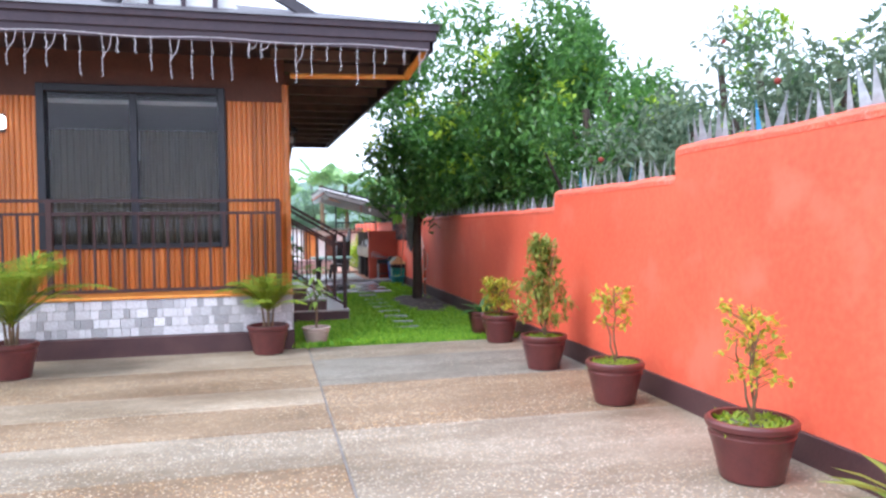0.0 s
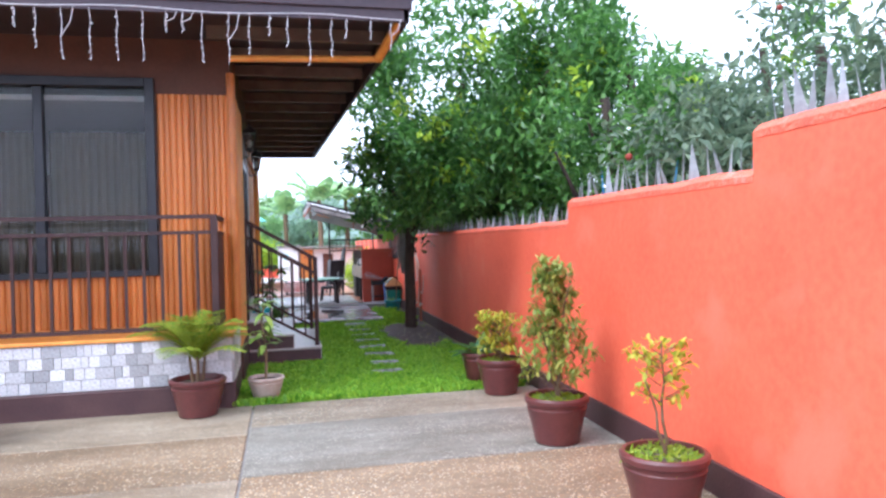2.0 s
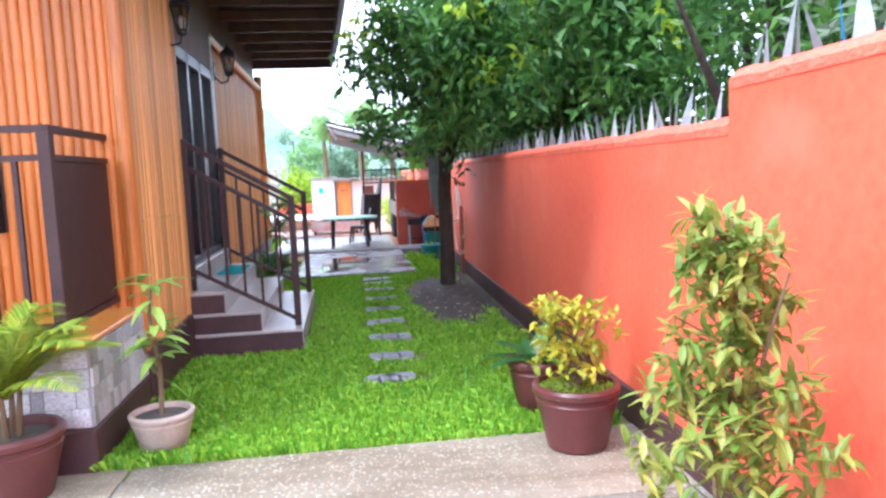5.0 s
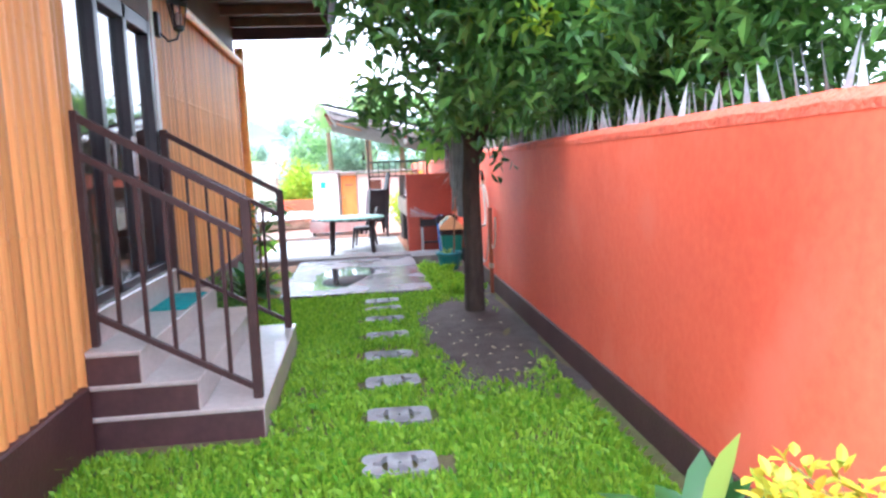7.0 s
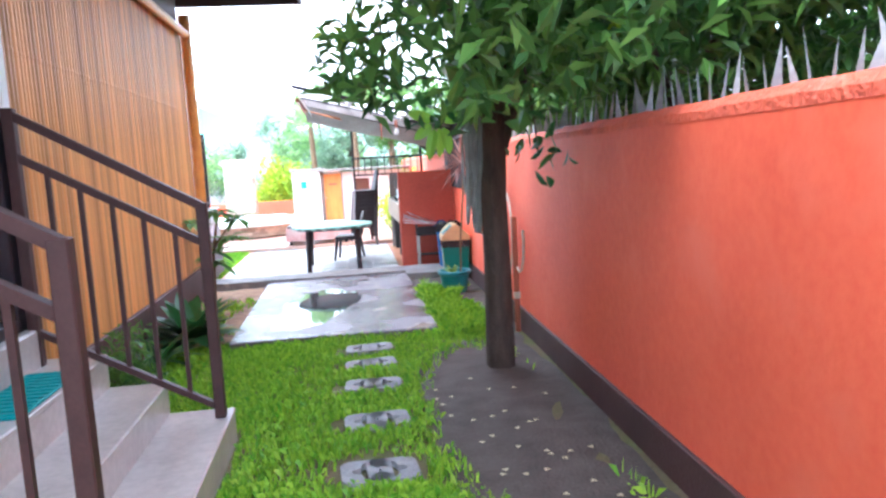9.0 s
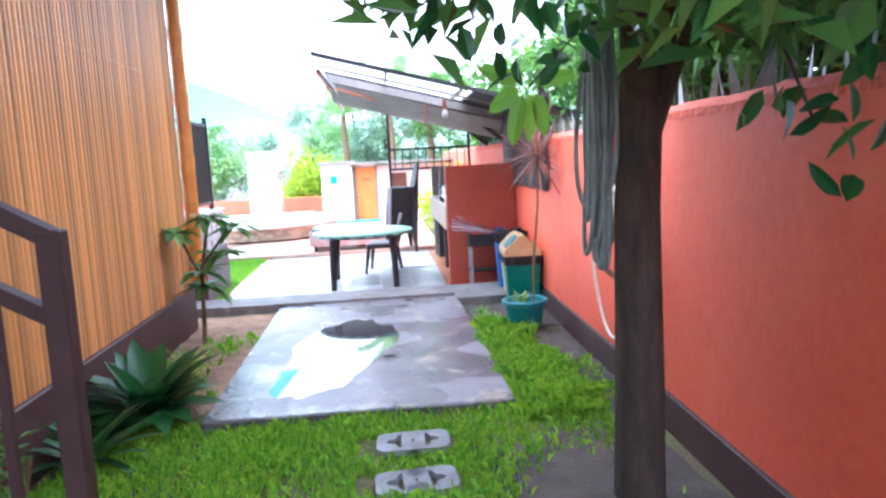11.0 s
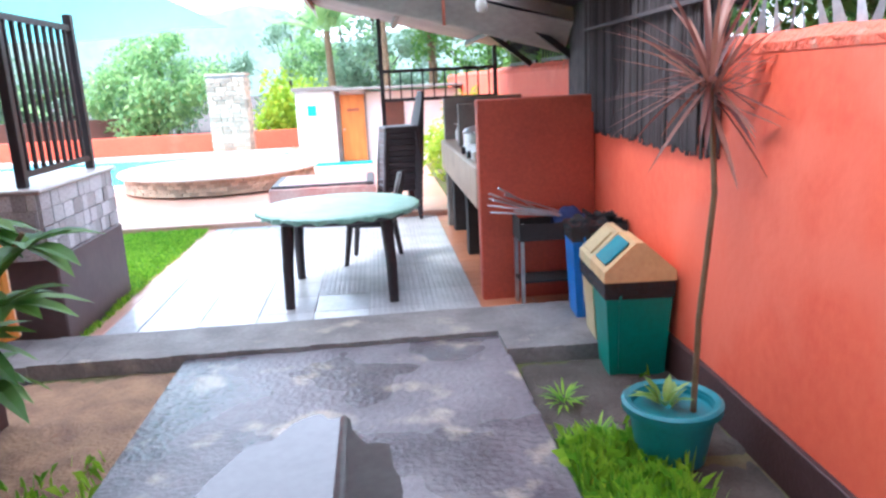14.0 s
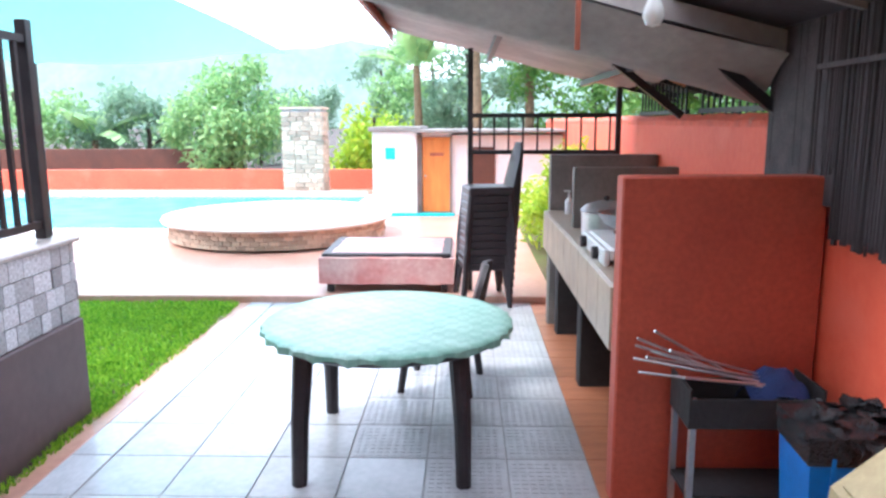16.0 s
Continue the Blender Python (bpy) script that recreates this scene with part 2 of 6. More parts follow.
M_leafdk = leafmat("dark_tree_leaf", (0.05, 0.145, 0.04), (0.17, 0.36, 0.075), 0.32)
M_leafmd = leafmat("mid_tree_leaf", (0.07, 0.19, 0.045), (0.2, 0.38, 0.08))
M_leafgy = leafmat("greyish_leaf", (0.09, 0.15, 0.09), (0.21, 0.28, 0.17))
M_leaflt = leafmat("young_yellow_leaf", (0.27, 0.46, 0.03), (0.55, 0.68, 0.07))
M_leafyel = leafmat("golden_shrub_leaf", (0.26, 0.36, 0.03), (0.66, 0.52, 0.05))
M_leafpod = leafmat("bronze_green_leaf", (0.13, 0.24, 0.03), (0.40, 0.38, 0.08))
M_moss = leafmat("pot_moss", (0.18, 0.32, 0.02), (0.42, 0.52, 0.05))
M_palm = leafmat("palm_leaflet", (0.14, 0.27, 0.03), (0.48, 0.50, 0.05))
M_broad = leafmat("broad_dark_leaf", (0.015, 0.08, 0.025), (0.05, 0.17, 0.04), 0.3)
M_broadlt = leafmat("broad_light_leaf", (0.16, 0.30, 0.06), (0.36, 0.48, 0.10), 0.3)
M_red = leafmat("reddish_spiky_leaf", (0.18, 0.06, 0.055), (0.36, 0.17, 0.12))
# distance haze put into the leaf colour: paler, washed-out greens
M_far = leafmat("haze_tinted_far_leaf", (0.18, 0.36, 0.14), (0.42, 0.62, 0.26))
M_far2 = leafmat("haze_tinted_bluish_leaf", (0.17, 0.30, 0.20), (0.34, 0.48, 0.32))
M_paver = mat("grey_cement_paver", (0.36, 0.37, 0.37), (0.25, 0.255, 0.26), 7, 0.85, 0.5, fine=9)
M_white = mat("white_plaster", (0.82, 0.82, 0.80), (0.74, 0.74, 0.73), 3, 0.6, 0.05)
M_odoor = mat("orange_wood_door", (0.72, 0.27, 0.06), (0.6, 0.2, 0.045), 3, 0.5, 0.08, stretch=(4, 4, 0.6))
M_teal = mat("teal_paint", (0.02, 0.48, 0.5), (0.02, 0.42, 0.45), 5, 0.5, 0.03)
M_deck = mat("pink_terracotta_paving", (0.60, 0.34, 0.26), (0.52, 0.28, 0.2), 2, 0.35, 0.06)
M_rimtile = mat("white_rim_tile", (0.8, 0.8, 0.78), (0.7, 0.7, 0.68), 4, 0.3, 0.04)
M_pool = mat("pool_water", (0.03, 0.55, 0.70), (0.07, 0.66, 0.78), 2, 0.22, 0.4, spec=0.15)
M_stone = mat("stacked_buff_stone", (0.55, 0.40, 0.29), (0.42, 0.31, 0.24), 5, 0.8, 0.3, vary=0.3)
M_ftile = mat("grey_floor_tile", (0.60, 0.62, 0.64), (0.50, 0.52, 0.54), 3, 0.22, 0.05, vary=0.1)
M_ftile2 = mat("anti_slip_floor_tile", (0.52, 0.52, 0.53), (0.42, 0.42, 0.43), 3, 0.32, 0.1, vary=0.08)
M_otile = mat("orange_wood_tile", (0.50, 0.2, 0.1), (0.38, 0.14, 0.07), 3, 0.4, 0.06, stretch=(0.6, 5, 1), vary=0.15)
M_kitchen = mat("red_orange_kitchen_paint", (0.50, 0.085, 0.045), (0.38, 0.06, 0.035), 2, 0.5, 0.05, fine=20)
M_counter = mat("tan_counter_tile", (0.48, 0.40, 0.30), (0.36, 0.29, 0.22), 5, 0.35, 0.05)
M_greypanel = mat("grey_cement_panel", (0.24, 0.22, 0.20), (0.18, 0.165, 0.15), 4, 0.7, 0.15)
M_dullblack = mat("dull_black", (0.02, 0.018, 0.018), (0.035, 0.03, 0.03), 4, 0.8, 0.2)
M_alu = mat("scuffed_aluminium", (0.6, 0.6, 0.6), (0.45, 0.45, 0.46), 9, 0.35, 0.08, metal=0.85)
M_enamel = mat("white_enamel", (0.78, 0.78, 0.77), (0.7, 0.7, 0.69), 8, 0.3, 0.02)
M_plastic = mat("dark_brown_plastic", (0.022, 0.016, 0.02), (0.034, 0.026, 0.03), 6, 0.4, 0.06)
M_cloth = mat("green_checked_tablecloth", (0.22, 0.42, 0.34), (0.32, 0.52, 0.44), 6, 0.35, 0.12)
def checked(m, scale, dark):
    """A faint square check woven into a cloth."""
    n, l = m.node_tree.nodes, m.node_tree.links
    p = n["Principled BSDF"]
    old = p.inputs["Base Color"].links[0].from_socket
    tc = n.new("ShaderNodeTexCoord")
    ck = n.new("ShaderNodeTexChecker")
    ck.inputs["Scale"].default_value = scale
    ck.inputs["Color1"].default_value, ck.inputs["Color2"].default_value = (1, 1, 1, 1), (*dark, 1)
    l.new(tc.outputs["Object"], ck.inputs["Vector"])
    mx = n.new("ShaderNodeMix")
    mx.data_type, mx.blend_type = "RGBA", "MULTIPLY"
    mx.inputs[0].default_value = 1.0
    l.new(old, mx.inputs[6])
    l.new(ck.outputs["Color"], mx.inputs[7])
    l.new(mx.outputs[2], p.inputs["Base Color"])


checked(M_cloth, 17, (0.82, 0.88, 0.85))
M_terr = mat("grey_brown_paint", (0.13, 0.085, 0.085), (0.10, 0.065, 0.066), 2, 0.55, 0.06)
M_pinkcloth = mat("pink_plastic_sheet", (0.6, 0.22, 0.2), (0.66, 0.42, 0.38), 3, 0.3, 0.3)
M_bingreen = mat("green_bin_plastic", (0.0, 0.22, 0.17), (0.0, 0.18, 0.14), 5, 0.4, 0.03)
M_binblue = mat("blue_bin_plastic", (0.02, 0.2, 0.62), (0.015, 0.16, 0.5), 5, 0.4, 0.03)
M_bincream = mat("cream_bin_plastic", (0.60, 0.48, 0.27), (0.52, 0.41, 0.22), 5, 0.4, 0.03)
M_binlid = mat("tan_bin_lid", (0.66, 0.42, 0.2), (0.56, 0.35, 0.16), 5, 0.45, 0.04)
M_bag = mat("black_bin_bag", (0.012, 0.012, 0.014), (0.02, 0.02, 0.022), 12, 0.25, 0.8)
M_hose = mat("grey_garden_hose", (0.34, 0.38, 0.36), (0.2, 0.235, 0.225), 9, 0.45, 0.05, vary=0.15)
M_whitehose = mat("white_hose", (0.66, 0.63, 0.55), (0.55, 0.52, 0.45), 9, 0.45, 0.05)
M_screen = mat("dark_stick_screen", (0.04, 0.032, 0.036), (0.07, 0.055, 0.055), 9, 0.8, 0.2, vary=0.4)
M_tarp = mat("grey_ceiling_tarp", (0.40, 0.36, 0.34), (0.30, 0.27, 0.26), 2.5, 0.6, 0.25)
M_paletarp = mat("pale_roof_sheet", (0.62, 0.60, 0.60), (0.5, 0.48, 0.48), 3, 0.5, 0.15)
M_copper = mat("red_oxide_pipe", (0.42, 0.12, 0.07), (0.32, 0.09, 0.05), 9, 0.5, 0.05)
M_lampglass = glass("lantern_glass", (0.9, 0.9, 0.88), 0.15)
M_bulb = mat("white_glass_bulb", (0.85, 0.85, 0.82), (0.8, 0.8, 0.78), 9, 0.15, 0.0)
M_lit = mat("lit_lamp_shade", (0.85, 0.83, 0.78), (0.8, 0.78, 0.74), 9, 0.3, 0.0)
M_lit.node_tree.nodes["Principled BSDF"].inputs["Emission Color"].default_value = (1.0, 0.95, 0.85, 1)
M_lit.node_tree.nodes["Principled BSDF"].inputs["Emission Strength"].default_value = 2.0
M_wire = mat("white_light_string", (0.62, 0.6, 0.62), (0.5, 0.48, 0.5), 9, 0.5, 0.0)
M_cable = mat("orange_cable", (0.6, 0.2, 0.06), (0.5, 0.15, 0.05), 9, 0.5, 0.0)
M_clear = leafmat("milky_sheet", (0.8, 0.79, 0.78), (0.8, 0.79, 0.78), 0.5)
M_clear.node_tree.nodes["Mix Shader"].inputs[0].default_value = 0.85
M_sail = leafmat("turquoise_shade_cloth", (0.24, 0.84, 0.86), (0.24, 0.84, 0.86))
# pale grey-green stands in for the misty air before the hills
M_hill = mat("haze_tinted_hill", (0.27, 0.36, 0.31), (0.2, 0.29, 0.24), 0.05, 1.0, 0.0)
M_spray = leafmat("fresh_green_leaf", (0.09, 0.27, 0.03), (0.22, 0.42, 0.05), 0.3)
M_fruit = mat("red_fruit_skin", (0.35, 0.05, 0.03), (0.25, 0.03, 0.02), 20, 0.5, 0.3)
M_navy = mat("navy_cloth", (0.02, 0.045, 0.16), (0.015, 0.03, 0.10), 12, 0.8, 0.5)
M_petal = leafmat("fallen_petal", (0.6, 0.52, 0.3), (0.75, 0.68, 0.45))


# ---- mesh helpers ----
class G:
    """Gathers vertices and faces of one mesh."""
    def __init__(self):
        self.v, self.f = [], []

    def add(self, v, f):
        k = len(self.v)
        self.v += [tuple(p) for p in v]
        self.f += [tuple(i + k for i in q) for q in f]
        return self

    def box(self, a, b, c=0.0):
        """A box from corner a to corner b with its upright and top edges chamfered by c."""
        (x0, y0, z0), (x1, y1, z1) = a, b
        if c <= 0:
            v = [(x0, y0, z0), (x1, y0, z0), (x1, y1, z0), (x0, y1, z0), (x0, y0, z1), (x1, y0, z1), (x1, y1, z1), (x0, y1, z1)]
            return self.add(v, [(3, 2, 1, 0), (4, 5, 6, 7), (0, 1, 5, 4), (1, 2, 6, 5), (2, 3, 7, 6), (3, 0, 4, 7)])
        ring = lambda d, z: [(x0 + d, y0, z), (x1 - d, y0, z), (x1, y0 + d, z), (x1, y1 - d, z), (x1 - d, y1, z), (x0 + d, y1, z), (x0, y1 - d, z), (x0, y0 + d, z)]
        inner = lambda z: [(x0 + 2 * c, y0 + c, z), (x1 - 2 * c, y0 + c, z), (x1 - c, y0 + 2 * c, z), (x1 - c, y1 - 2 * c, z), (x1 - 2 * c, y1 - c, z), (x0 + 2 * c, y1 - c, z), (x0 + c, y1 - 2 * c, z), (x0 + c, y0 + 2 * c, z)]
        v = inner(z0) + ring(c, z0 + c) + ring(c, z1 - c) + inner(z1)
        f = [tuple(range(7, -1, -1)), tuple(range(24, 32))]
        for r in range(3):
            f += [(8 * r + i, 8 * r + (i + 1) % 8, 8 * r + 8 + (i + 1) % 8, 8 * r + 8 + i) for i in range(8)]
        return self.add(v, f)

    def tube(self, pts, r, n=8, r2=None, caps=True):
        """A tube along points, radius r tapering to r2 (or a list of radii)."""
        pts = [Vector(p) for p in pts]
        m = len(pts)
        rad = r if isinstance(r, list) else [r + ((r if r2 is None else r2) - r) * i / max(1, m - 1) for i in range(m)]
        v, f = [], []
        side = None
        for i, p in enumerate(pts):
            d = (pts[min(i + 1, m - 1)] - pts[max(i - 1, 0)]).normalized()
            if side is None:
                side = d.cross(Vector((0, 0, 1)) if abs(d.z) < 0.9 else Vector((1, 0, 0))).normalized()
            side = (side - d * side.dot(d)).normalized()
            up = d.cross(side)
            v += [p + (side * math.cos(2 * math.pi * k / n) + up * math.sin(2 * math.pi * k / n)) * rad[i] for k in range(n)]
        for i in range(m - 1):
            f += [(i * n + k, i * n + (k + 1) % n, i * n + n + (k + 1) % n, i * n + n + k) for k in range(n)]
        if caps:
            f += [tuple(range(n - 1, -1, -1)), tuple(range((m - 1) * n, m * n))]
        return self.add(v, f)

    def bar(self, a, b, w, h=None):
        """A square bar from a to b."""
        a, b, h = Vector(a), Vector(b), h or w
        d = (b - a).normalized()
        s = d.cross(Vector((0, 0, 1)) if abs(d.z) < 0.95 else Vector((0, 1, 0))).normalized()
        u = s.cross(d)
        v = []
        for p in (a, b):
            v += [p - s * w / 2 - u * h / 2, p + s * w / 2 - u * h / 2, p + s * w / 2 + u * h / 2, p - s * w / 2 + u * h / 2]
        return self.add(v, [(0, 1, 2, 3), (7, 6, 5, 4), (0, 4, 5, 1), (1, 5, 6, 2), (2, 6, 7, 3), (3, 7, 4, 0)])

    def lathe(self, prof, c=(0, 0, 0), n=28, wob=0.0):
        """A turned shape from (radius, height) pairs."""
        v, f = [], []
        for i, (r, z) in enumerate(prof):
            v += [(c[0] + r * (1 + wob * math.sin(k * 1.7 + i)) * math.cos(2 * math.pi * k / n), c[1] + r * (1 + wob * math.sin(k * 1.7 + i)) * math.sin(2 * math.pi * k / n), c[2] + z) for k in range(n)]
        for i in range(len(prof) - 1):
            f += [(i * n + k, i * n + (k + 1) % n, i * n + n + (k + 1) % n, i * n + n + k) for k in range(n)]
        if prof[0][0] > 1e-4:
            f.append(tuple(range(n - 1, -1, -1)))
        if prof[-1][0] > 1e-4:
            f.append(tuple(range((len(prof) - 1) * n, len(prof) * n)))
        return self.add(v, f)

    def leaf(self, p, d, up, ln, w, droop=0.2, seg=2):
        """One leaf: a folded blade that narrows to its tip."""
        p, d = Vector(p), Vector(d).normalized()
        s = d.cross(Vector(up))
        s = s.normalized() if s.length > 1e-3 else Vector((1, 0, 0))
        u = s.cross(d)
        v, f = [p], []
        if seg == 1:
            v += [p + d * ln * 0.45 + s * w / 2 + u * w * 0.12, p + d * ln - u * ln * droop, p + d * ln * 0.45 - s * w / 2 + u * w * 0.12]
            return self.add(v, [(0, 1, 2), (0, 2, 3)])
        for k in range(1, seg + 1):
            a = k / (seg + 1)
            c = p + d * ln * a - u * ln * droop * a * a
            ww = w / 2 * math.sin(math.pi * (0.15 + 0.8 * a)) ** 0.8
            v += [c + s * ww + u * ww * 0.25, c, c - s * ww + u * ww * 0.25]
        v.append(p + d * ln - u * ln * droop)
        f = [(0, 1, 2), (0, 2, 3)]
        for k in range(seg - 1):
            a = 1 + 3 * k
            f += [(a, a + 3, a + 4, a + 1), (a + 1, a + 4, a + 5, a + 2)]
        a, t = 1 + 3 * (seg - 1), len(v) - 1
        f += [(a, t, a + 1), (a + 1, t, a + 2)]
        return self.add(v, f)

    def mesh(self, name, material, smooth=False):
        me = bpy.data.meshes.new(name)
        me.from_pydata(self.v, [], self.f)
        me.materials.append(material)
        if smooth:
            me.shade_smooth()
            me.set_sharp_from_angle(angle=radians(40))
        me.update()
        return me


def part(name, g, material, parent=None, label="", smooth=False):
    """One mesh object, under parent if there is one."""
    ob = new(name, g if isinstance(g, bpy.types.Mesh) else g.mesh(name, material, smooth))
    if parent:
        ob.parent = parent
    if label:
        ob["label"] = label
    return ob


def thing(name, label, category, at=(0, 0, 0), group="", rz=0.0):
    ob = new(name)
    ob.empty_display_size = 0.1
    ob.matrix_basis = pose(*at, 0, 0, rz)
    return tagged(ob, label, category, group)


def struct(name, g, material, label="", category="", smooth=False):
    return tagged(part(name, g, material, None, "", smooth), label, category, "", "structure")


R = random.Random(7)


def rdir(up=0.0):
    while True:
        d = Vector((R.uniform(-1, 1), R.uniform(-1, 1), R.uniform(-1, 1)))
        if 0.1 < d.length < 1:
            d.normalize()
            d.z += up
            return d.normalized()


def wx(y):
    """The inner face of the long boundary wall."""
    return 3.25 + 0.02 * y


# ---- ground and paving ----
g = G().add([(-900, -900, -0.03), (900, -900, -0.03), (900, 900, -0.03), (-900, 900, -0.03)], [(0, 1, 2, 3)])
struct("ground", g, M_darksoil, "dark damp soil ground around the yard", "ground")
turf = struct("lawn_ground", G().add([(0.2, 9.3, -0.012), (wx(9), 9.3, -0.012), (wx(21), 21, -0.012), (0.0, 21, -0.012)], [(0, 1, 2, 3)]), M_turf, "thin turf over soil between house and wall", "lawn")
struct("far_lawn", G().box((-6, 20.6, -0.025), (0.15, 24.68, -0.006)), M_turf, "bright green lawn beside the tiled floor", "lawn")
patio = struct("patio", G().box((-14, -6, -0.12), (wx(9.4) + 0.1, 9.5, -0.014)), M_greypanel, "aggregate concrete patio in large pours", "pavement")
for (x0, y0, x1, y1, mt) in [(-14, -6, 0.45, 3.4, M_agg2), (0.47, -6, 3.42, 3.2, M_agg2), (-14, 3.42, 0.45, 4.7, M_agg), (-14, 4.72, 0.45, 5.6, M_agg2), (-14, 5.62, 0.45, 6.4, M_agg), (-14, 6.42, 0.45, 7.1, M_pale),
                             (-14, 7.12, 0.45, 8.3, M_agg), (0.47, 3.22, 3.42, 5.5, M_agg2), (0.47, 5.52, 3.42, 7.13, M_agg), (0.47, 7.15, 3.42, 8.55, M_agg3), (-14, 8.32, 0.45, 9.46, M_pale), (0.47, 8.57, 3.42, 9.46, M_agg2)]:
    part("concrete_panel", G().box((x0, y0, -0.1), (x1, y1, R.uniform(-0.002, 0.002)), 0.006), mt, patio)

# concrete slab with its puddle and drain
slab = struct("concrete_slab", G().box((0.88, 16.72, -0.1), (2.8, 20.23, 0.055), 0.012), M_conc, "damp stained concrete slab with a puddle", "slab")
pud = G()
ring = []
for k in range(64):
    a = 2 * math.pi * k / 64
    rr = 1 + 0.08 * math.sin(3 * a + 0.6) + 0.06 * math.sin(5 * a) + 0.035 * math.sin(11 * a) + 0.02 * math.sin(19 * a + 1)
    ring.append((1.63 + 0.40 * rr * math.cos(a) + 0.17 * rr * math.sin(a), 18.2 + 1.12 * rr * math.sin(a), 0.0562))
pud.add(ring, [tuple(range(64))])
tagged(part("puddle", pud, M_water), "shallow rainwater puddle on the concrete slab", "puddle", "", "structure")
dr = thing("floor_drain", "round dark floor drain in the concrete", "drain", (2.03, 17.9, 0.055))
part("ring", G().lathe([(0.075, 0), (0.075, 0.006), (0.06, 0.006), (0.058, 0.001)]), M_greypanel, dr)
part("cover", G().lathe([(0.056, 0.0), (0.056, 0.003)]), M_dullblack, dr)
kerb = G()
n = 24
for i in range(n):
    x0, x1 = -0.35 + 3.95 * i / n, -0.35 + 3.95 * (i + 1) / n
    kerb.box((x0, (20.22 if x0 < 2.7 else 19.9) + R.uniform(-0.012, 0.012), -0.1), (x1 + 0.001, 20.72, 0.085 + R.uniform(-0.003, 0.003)))
struct("kerb", kerb, M_kerb, "worn concrete kerb between soil and tiled floor", "kerb")
for (x0, y0, x1, y1, hh) in [(-0.1, 17.0, 0.87, 20.23, 0.01), (2.8, 18.7, wx(19.5), 19.9, 0.006), (3.12, 16.5, wx(17.5), 18.72, 0.004), (2.42, 12.4, wx(13), 16.5, 0.006)]:
    g, nx, ny = G(), 14, 20
    v = [(x0 + (x1 - x0) * i / nx, y0 + (y1 - y0) * j / ny, hh + 0.03 * noise.noise((i * 0.6, j * 0.5, x0)) - (0.03 if i in (0, nx) or j in (0, ny) else 0)) for j in range(ny + 1) for i in range(nx + 1)]
    g.add(v, [(j * (nx + 1) + i, j * (nx + 1) + i + 1, (j + 1) * (nx + 1) + i + 1, (j + 1) * (nx + 1) + i) for j in range(ny) for i in range(nx)])
    tagged(part("soil_patch", g, M_soil if x0 < 1 else M_darksoil, None, "", True), "bare uneven soil bed with weeds", "soil", "", "structure")

# stepping pavers with petal holes
pav_g = G()
for sx in (-0.5, 0.5):
    for k in range(1):
        c = (sx * 0.27, 0)
    n = 24
    outer = [(sx * 0.135 + 0.132 * max(-1, min(1, 1.25 * math.cos(2 * math.pi * k / n))), 0.135 * max(-1, min(1, 1.25 * math.sin(2 * math.pi * k / n)))) for k in range(n)]
    inner = [(sx * 0.135 + 0.06 * math.cos(2 * math.pi * k / n) * (1 + 0.3 * math.cos(8 * math.pi * k / n)), 0.075 * math.sin(2 * math.pi * k / n) * (1 + 0.3 * math.cos(8 * math.pi * k / n))) for k in range(n)]
    v = [(x, y, z) for z in (0.0, 0.035) for ringp in (outer, inner) for x, y in ringp]
    f = []
    for k in range(n):
        q = (k + 1) % n
        f += [(2 * n + k, 2 * n + q, 3 * n + q, 3 * n + k), (k, q, 2 * n + q, 2 * n + k), (n + q, n + k, 3 * n + k, 3 * n + q)]
    pav_g.add(v, f)
pav_me = pav_g.mesh("paver", M_paver)
for i, (px_, py_) in enumerate([(2.0, 10.75), (2.05, 11.45), (2.09, 12.2), (2.09, 12.95), (2.1, 13.7), (2.12, 14.45), (2.125, 15.2), (2.13, 15.75), (2.135, 16.25)]):
    ob = part("stepping_stone", pav_me, None)
    ob.matrix_basis = pose(px_, py_, -0.005, R.uniform(-1.5, 1.5), R.uniform(-1.5, 1.5), R.uniform(-5, 5))
    tagged(ob, "grey cement stepping stone with petal-shaped holes in grass", "paver", "stepping stones across the grass")


def grass(name, n, region, label, h=(0.03, 0.09), skip=None, dens=None, wide=1.0):
    g = G()
    k = 0
    while k < n:
        x, y = region()
        if skip and skip(x, y):
            continue
        if dens and noise.noise((x * 1.3, y * 1.3, 4.0)) < R.uniform(*dens):
            continue
        k += 1
        a, ln = R.uniform(0, 6.28), R.uniform(*h) * (1.0 + 0.7 * noise.noise((x * 2.6, y * 2.6, 1.0)))
        lean = R.uniform(0.1, 0.9)
        w = R.uniform(0.004, 0.011) * wide
        dx, dy = math.cos(a), math.sin(a)
        g.add([(x - dy * w, y + dx * w, -0.012), (x + dy * w, y - dx * w, -0.012), (x + dx * ln * lean * 0.4 + dy * w * 0.7, y + dy * ln * lean * 0.4 - dx * w * 0.7, ln * 0.7), (x + dx * ln * lean, y + dy * ln * lean, ln * (1.1 - 0.5 * lean))],
              [(0, 1, 2), (0, 2, 3)])
    return tagged(part(name, g, M_grass), label, "grass", "", "stuff")


def onpath(x, y):
    return (abs(x - 2.09) < 0.26 and any(abs(y - q) < 0.13 for q in (10.75, 11.45, 12.2, 12.95, 13.7, 14.45, 15.2, 15.75, 16.25))) or (0.2 < x < 1.3 and 11.9 < y < 14.5) or (0.86 < x < 2.81 and y > 16.7)


